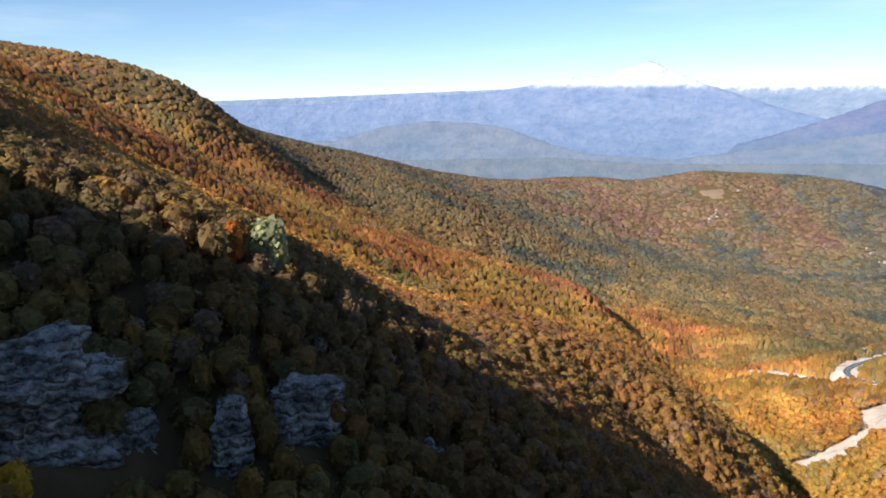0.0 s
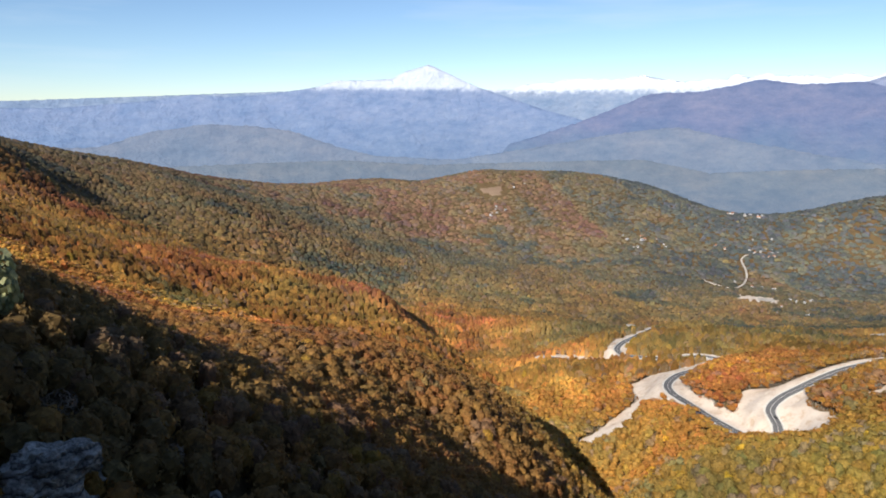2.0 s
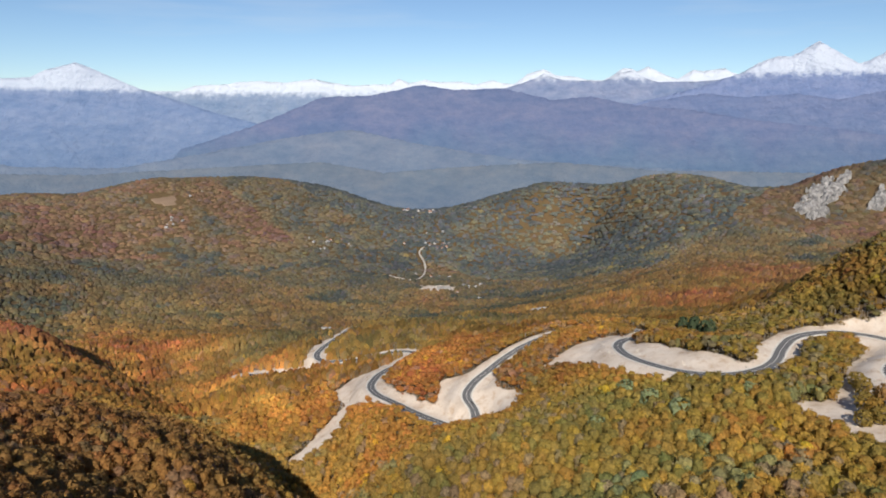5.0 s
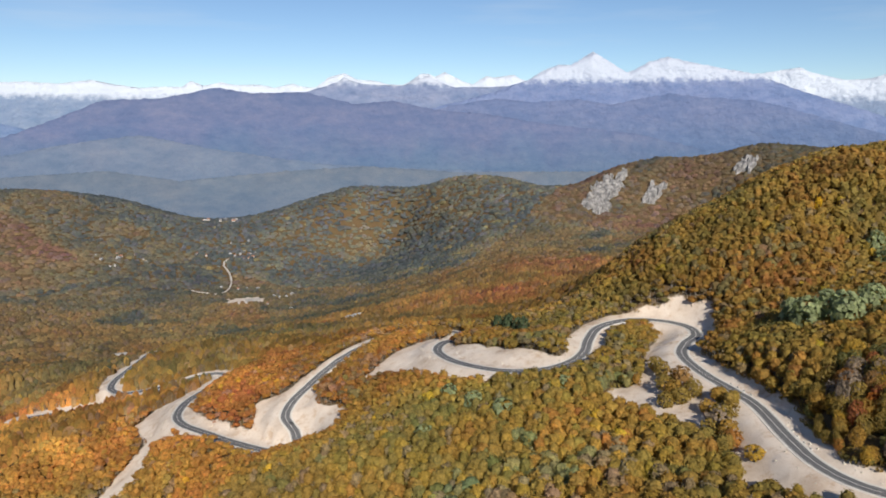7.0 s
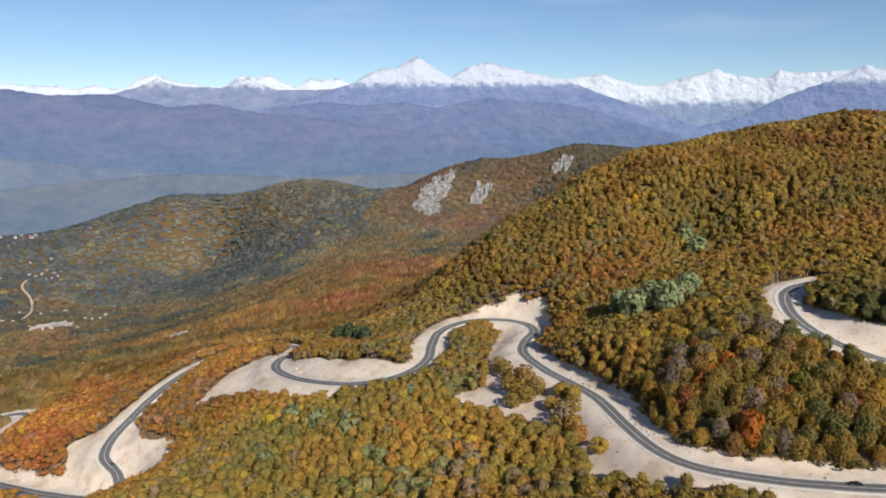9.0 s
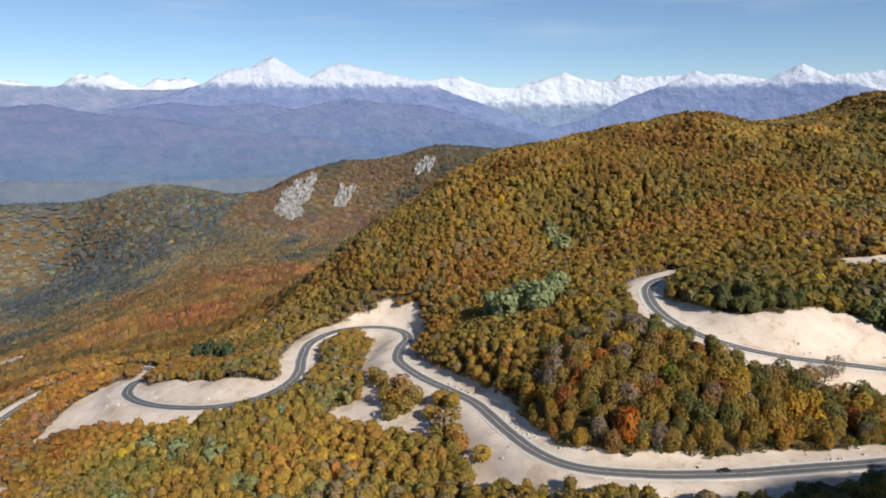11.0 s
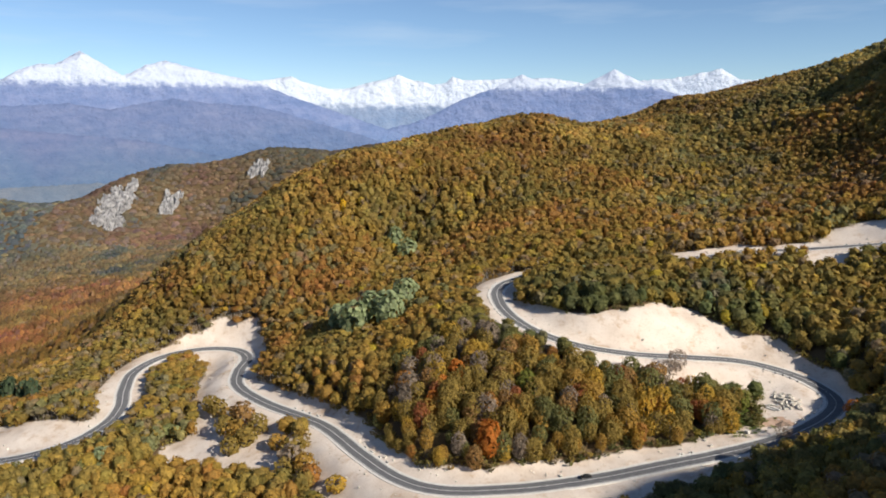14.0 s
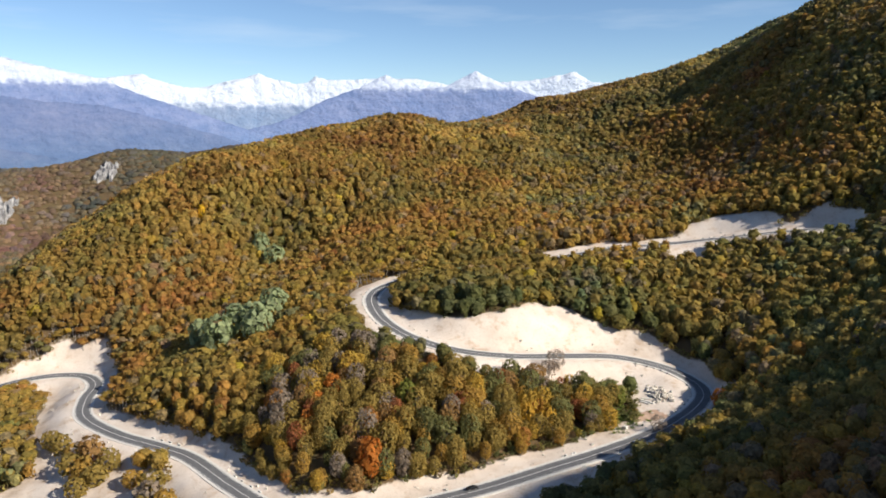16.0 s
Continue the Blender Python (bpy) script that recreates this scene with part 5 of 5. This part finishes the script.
def stones(name, places, mat, label):
    """Loose angular stones lying on the bare ground, in one mesh."""
    v, f = [], []
    box = np.array([(-1, -1, -1), (1, -1, -1), (1, 1, -1), (-1, 1, -1), (-1, -1, 1), (1, -1, 1), (1, 1, 1), (-1, 1, 1)], float)
    quad = np.array([(0, 3, 2, 1), (4, 5, 6, 7), (0, 1, 5, 4), (1, 2, 6, 5), (2, 3, 7, 6), (3, 0, 4, 7)])
    for x, y, s in places:
        p = box * rng.uniform(0.5, 1.0, (8, 3)) * s * rng.uniform(0.6, 1.3, 3)
        m = Euler(rng.uniform(0, 3, 3)).to_matrix()
        p = p @ np.array(m).T + (x, y, ground_at(x, y) + s * 0.3)
        f.append(quad + len(v) * 8)
        v.append(p)
    return tagged(new(name, mesh_of(name, np.vstack(v), np.vstack(f), [mat], False)), label, "stones", kind="stuff")


spread = []
while len(spread) < 1500:
    r = ROADS[0]
    p = r[rng.integers(0, len(r))]
    x, y = p[0] + rng.normal(0, 9), p[1] + rng.normal(0, 9)
    dist, _ = near_road(np.array([x]), np.array([y]))
    if dist[0] > 5.6 and bare(np.array([x]), np.array([y]))[0] > 0.3:
        spread.append((x, y, 0.15 + 0.5 * rng.random() ** 3))
stones("gravel_stones", spread, M_STONE, "loose limestone blocks scattered on the gravel")


def block_bm(sx, sy, sz, bevel=0.06):
    bm = bmesh.new()
    bmesh.ops.create_cube(bm, size=1)
    bmesh.ops.scale(bm, vec=(sx, sy, sz), verts=bm.verts)
    bmesh.ops.bevel(bm, geom=bm.edges[:], offset=bevel, segments=1, affect='EDGES')
    return bm


# rubble and slabs dumped inside the sharp bend
heap = thing("rubble_heap", 351, -111, ground_at(351, -111), "heap of broken stone and earth beside the bend", "rubble")
meshes = []
for k in range(6):
    bm = block_bm(rng.uniform(0.9, 2.2), rng.uniform(0.8, 1.6), rng.uniform(0.5, 1.2), 0.15)
    for w in bm.verts:
        w.co += Vector(rng.uniform(-0.12, 0.12, 3))
    me = bpy.data.meshes.new("stone")
    bm.to_mesh(me)
    bm.free()
    me.materials.append(M_STONE)
    meshes.append(me)
for k in range(70):
    ob = new("stone", meshes[k % 6])
    a, d = rng.uniform(0, 6.28), 6.5 * rng.random() ** 0.6
    px, py = math.cos(a) * d * 1.3, math.sin(a) * d * 0.8
    ob.matrix_basis = Matrix.Translation((px, py, ground_at(351 + px, -111 + py) - ground_at(351, -111) + max(0.2, 1.7 - d * 0.3) * rng.random())) @ Euler(rng.uniform(0, 3, 3)).to_matrix().to_4x4()
    ob.parent = heap
for k, (x, y, a) in enumerate(((350, -102.6, 0.5), (351.6, -103.2, 0.62), (349.2, -104.2, 0.4), (352.4, -105, 1.2))):
    s = part("concrete_slab", block_bm(4.6, 1.3, 0.35, 0.03), M_CONCRETE, None)
    s.matrix_basis = Matrix.Translation((x, y, ground_at(x, y) + 0.25 + 0.12 * k)) @ Matrix.Rotation(a, 4, 'Z') @ Matrix.Rotation(0.06 * k, 4, 'X')
    tagged(s, "pale concrete slab lying on the gravel", "concrete slab", "slabs by the bend")
s = part("stone_block", block_bm(2.0, 1.5, 1.4, 0.18), M_CONCRETE, None)
s.matrix_basis = Matrix.Translation((337, -84, ground_at(337, -84) + 0.6)) @ Matrix.Rotation(0.5, 4, 'Z')
tagged(s, "white squared stone block beside the road", "stone block")
gx0, gy0 = rng.normal(346, 4.5, 260), rng.normal(-84, 7, 260)
wood("grass", gx0, gy0, rng.uniform(0.5, 1.1, 260), rng.uniform(0.4, 1.1, 260), np.tile((0.15, 0.20, 0.045), (260, 1)), [crown_pattern(10, 90, 0.5)], "green grass and weeds on the bank by the bend")


# ---------------------------------------------------------------- kerb blocks, painted in black and white
def barrier(x, y, z, turn):
    t = thing("barrier_block", x, y, z, "low black-and-white painted concrete block along the road", "barrier block", "barrier blocks along the road", turn)
    for k, off in enumerate((-0.62, 0.0, 0.62)):
        p = part("segment", block_bm(0.6, 0.45, 0.75, 0.04), M_BLACK if k == 1 else M_PAINT, t, "black painted segment" if k == 1 else "white painted segment")
        p.location = (off, 0, 0.37)
    return t


main = ROADS[0]
tang = np.gradient(main[:, :2], axis=0)
tang /= np.linalg.norm(tang, axis=1)[:, None]
first = None
for px, py, n, gap, sidew in ((328, -50, 3, 3.2, 1), (336, -120, 9, 4.5, 1), (474, -2, 7, 5, 1), (447, -2, 4, 5, 1), (372, -126, 5, 5, 1), (524, 153, 5, 6, -1), (420, 113, 4, 6, 1), (366, 80, 4, 6, 1), (441, -211, 5, 6, 1), (470, -154, 4, 6, 1)):
    i0 = int(np.argmin(np.hypot(main[:, 0] - px, main[:, 1] - py)))
    for k in range(n):
        i = min(len(main) - 1, max(0, i0 + int((k - n / 2) * gap / 2)))
        side = np.array((tang[i, 1], -tang[i, 0])) * 5.3 * sidew
        x, y = main[i, :2] + side
        a = math.atan2(tang[i, 1], tang[i, 0])
        m = Matrix.Translation((x, y, ground_at(x, y) - 0.05)) @ Matrix.Rotation(a, 4, 'Z')
        if first is None:
            first = barrier(x, y, ground_at(x, y) - 0.05, a)
        else:
            copy_thing(first, m)


# ---------------------------------------------------------------- power poles by the gravel
def power_pole(x, y, legs, turn, label):
    t = thing("utility_pole", x, y, ground_at(x, y), label, "utility pole", "", turn)
    for u in legs:
        bm = bmesh.new()
        tube(bm, (u, 0, -1.0), (u * 0.75, 0, 10.5), 0.16, 0.11, 8)
        part("post", bm, M_POLE, t)
    p = part("crossarm", block_bm(3.2, 0.14, 0.18, 0.02), M_POLE, t)
    p.location = (0, 0, 9.7)
    for u in (-1.4, 0.0, 1.4):
        bm = bmesh.new()
        tube(bm, (u, 0, 9.78), (u, 0, 10.1), 0.07, 0.05, 6)
        part("insulator", bm, M_CONCRETE, t, "pale insulator")
    if len(legs) > 1:
        for a, b in ((0, 1), (1, 0)):
            bm = bmesh.new()
            tube(bm, (legs[a] * 0.9, 0.1, 5.0), (legs[b] * 0.8, 0.1, 8.6), 0.06, 0.06, 5)
            part("brace", bm, M_POLE, t)
    return t


power_pole(462, 218 + 9, (-1.3, 1.3), 0.7, "weathered H-frame power pole on the gravel")
power_pole(512, 344 - 7, (0.0,), 0.3, "weathered single power pole at the wood's edge")


# ---------------------------------------------------------------- cars
def car(px, py, paint, label, lane=1.8):
    i = int(np.argmin(np.hypot(main[:, 0] - px, main[:, 1] - py)))
    a = math.atan2(tang[i, 1], tang[i, 0])
    side = np.array((tang[i, 1], -tang[i, 0])) * lane
    x, y = main[i, :2] + side
    t = thing("car", x, y, main[i, 2] + 0.12, label, "car", "", a)
    prof = [(-2.15, 0.35), (-2.2, 0.75), (-2.05, 0.95), (-1.6, 1.02), (1.0, 0.98), (2.0, 0.82), (2.2, 0.6), (2.15, 0.35)]
    bm = bmesh.new()
    rows = []
    for w, sh in ((-0.88, 0.97), (-0.8, 1.0), (0.8, 1.0), (0.88, 0.97)):
        rows.append([bm.verts.new((u * sh, w, v)) for u, v in prof])
    for r0, r1 in zip(rows, rows[1:]):
        for k in range(len(prof)):
            bm.faces.new((r0[k], r0[(k + 1) % len(prof)], r1[(k + 1) % len(prof)], r1[k]))
    bm.faces.new(rows[0][::-1])
    bm.faces.new(rows[-1])
    bmesh.ops.recalc_face_normals(bm, faces=bm.faces)
    part("body", bm, paint, t)
    for nm, mat, base, top, z0, z1, w0, w1 in (("cabin_glass", M_GLASS, (-1.75, 1.05), (-1.25, 0.35), 0.98, 1.36, 0.80, 0.64), ("roof", paint, (-1.27, 0.37), (-1.15, 0.25), 1.36, 1.44, 0.645, 0.58)):
        bm = bmesh.new()
        lo = [bm.verts.new((u, s * w0, z0)) for u, s in ((base[0], -1), (base[1], -1), (base[1], 1), (base[0], 1))]
        hi = [bm.verts.new((u, s * w1, z1)) for u, s in ((top[0], -1), (top[1], -1), (top[1], 1), (top[0], 1))]
        for k in range(4):
            bm.faces.new((lo[k], lo[(k + 1) % 4], hi[(k + 1) % 4], hi[k]))
        bm.faces.new(hi)
        part(nm, bm, mat, t)
    for u in (-1.35, 1.35):
        for w in (-0.82, 0.82):
            bm = bmesh.new()
            bmesh.ops.create_cone(bm, cap_ends=True, segments=16, radius1=0.33, radius2=0.33, depth=0.22)
            p = part("wheel", bm, M_TYRE, t, "black tyre on its wheel")
            p.matrix_basis = Matrix.Translation((u, w, 0.33)) @ Matrix.Rotation(radians(90), 4, 'X')
            bm = bmesh.new()
            bmesh.ops.create_cone(bm, cap_ends=True, segments=12, radius1=0.2, radius2=0.2, depth=0.24)
            part("rim", bm, M_ROOF, p, "pale metal rim")
    for w in (-0.62, 0.62):
        p = part("headlight", block_bm(0.08, 0.34, 0.14, 0.02), M_PAINT, t, "white headlight")
        p.location = (2.14, w, 0.68)
        p = part("tail_light", block_bm(0.08, 0.3, 0.14, 0.02), M_ROOF_RED, t, "dull red tail light")
        p.location = (-2.17, w, 0.78)
    return t


car(322, -8, M_CARPAINT, "black car on the asphalt road")
car(383, 411, M_CARPAINT2, "dark grey car on the lower bend of the road", -1.8)


# ---------------------------------------------------------------- far valley: gravel bed, clearings, houses
bed = flowing([(a, b, 0) for a, b in TRACK], 8)
bed[:, 2] = height(bed[:, 0], bed[:, 1])
bed[:, 2] = np.convolve(np.pad(bed[:, 2], 6, mode="edge"), np.ones(13) / 13, "valid")
tagged(new("track", ribbon(bed, 2.8, 2.8, 1.6, "track", [M_TRACK], 4)), "pale gravel river bed and track in the valley", "track", kind="structure")


def clearing(name, x, y, rx, ry, turn, mat, label, lift=1.0):
    n, rings = 36, 8
    v = [(x, y, ground_at(x, y) + lift)]
    for k in range(1, rings + 1):
        for j in range(n):
            a = 2 * math.pi * j / n
            w = 1 + 0.22 * math.sin(3 * a + x) + 0.12 * math.sin(7 * a + y)
            u, s = math.cos(a) * rx * w * k / rings, math.sin(a) * ry * w * k / rings
            px, py = x + u * math.cos(turn) - s * math.sin(turn), y + u * math.sin(turn) + s * math.cos(turn)
            v.append((px, py, ground_at(px, py) + lift - (2.5 if k == rings else 0)))
    f = [(1 + (k - 1) * n + j, 1 + (k - 1) * n + (j + 1) % n, 1 + k * n + (j + 1) % n, 1 + k * n + j) for k in range(1, rings) for j in range(n)]
    f += [(0, 1 + j, 1 + (j + 1) % n, 0) for j in range(n)]
    me = bpy.data.meshes.new(name)
    me.from_pydata(v, [], [q if q[0] != q[3] else q[:3] for q in [(a, d, c, b) if a == 0 else (a, b, c, d) for a, b, c, d in f]])
    me.materials.append(mat)
    return tagged(new(name, me), label, "clearing", kind="structure")


clearing("earth_bank", 340, -98, 9, 4.2, 1.25, M_EARTH, "reddish brown earth spread beside the bend", 0.35)
clearing("gravel_pit", 1236, 1357, 46, 20, 0.7, M_TRACK, "pale gravel ground in the valley")
clearing("gravel_pit", 978, 832, 25, 15, 0.5, M_TRACK, "pale gravel ground above the road", 1.6)
clearing("gravel_slide", 619, 974, 22, 13, 0.9, M_TRACK, "pale gravel slide above the lowest bend", 1.2)
clearing("gravel_pit", 757, 1186, 22, 14, 0.9, M_TRACK, "pale gravel ground above the road")
clearing("dry_meadow", 893, 2305, 44, 34, 0.4, M_MEADOW, "dry brown meadow on the hill")


def house(x, y, turn, size, roof, label):
    t = thing("house", x, y, ground_at(x, y) - 0.5, label, "house", "houses in the valley", turn, size)
    bm = bmesh.new()
    bmesh.ops.create_cube(bm, size=1)
    bmesh.ops.scale(bm, vec=(11, 8, 6), verts=bm.verts)
    bmesh.ops.translate(bm, vec=(0, 0, 3), verts=bm.verts)
    part("wall", bm, M_WALL, t)
    bm = bmesh.new()
    a = [bm.verts.new(p) for p in ((-6.2, -4.8, 5.8), (6.2, -4.8, 5.8), (6.2, 4.8, 5.8), (-6.2, 4.8, 5.8), (-6.2, 0, 9.2), (6.2, 0, 9.2))]
    for q in ((0, 1, 5, 4), (2, 3, 4, 5), (0, 4, 3), (1, 2, 5), (3, 2, 1, 0)):
        bm.faces.new([a[k] for k in q])
    part("roof", bm, roof, t, "brown tiled roof" if roof == M_ROOF_RED else "")
    for u in (-3, 0.2, 3.4):
        p = part("window", block_bm(1.2, 0.12, 1.5, 0.03), M_GLASS, t)
        p.location = (u, -4.02, 3.2)
    return t


pale = house(1243, 1908, 0.3, 1.0, M_ROOF, "white house with a pale metal roof in the valley")
brown = house(1262, 1920, 1.1, 1.0, M_ROOF_RED, "white house with a brown roof in the valley")
g = random.Random(5)
for cx, cy, r, n, big in ((1243, 1908, 60, 11, 1.0), (856, 2159, 40, 7, 1.1), (1771, 2040, 60, 9, 1.4), (1571, 1722, 45, 9, 1.0), (1500, 1800, 60, 6, 1.0), (1640, 1800, 50, 5, 1.0), (1217, 1226, 70, 6, 0.9), (1290, 1330, 60, 4, 0.9),
                          (1330, 1500, 60, 4, 1.0), (1000, 2320, 50, 3, 1.0)):
    for _ in range(n):
        x, y = cx + g.uniform(-r, r), cy + g.uniform(-r, r)
        copy_thing(g.choice((pale, pale, brown)), Matrix.Translation((x, y, ground_at(x, y) + 1.5)) @ Matrix.Rotation(g.uniform(0, 3.1), 4, 'Z') @ Matrix.Scale(big * g.uniform(0.5, 0.8), 4))
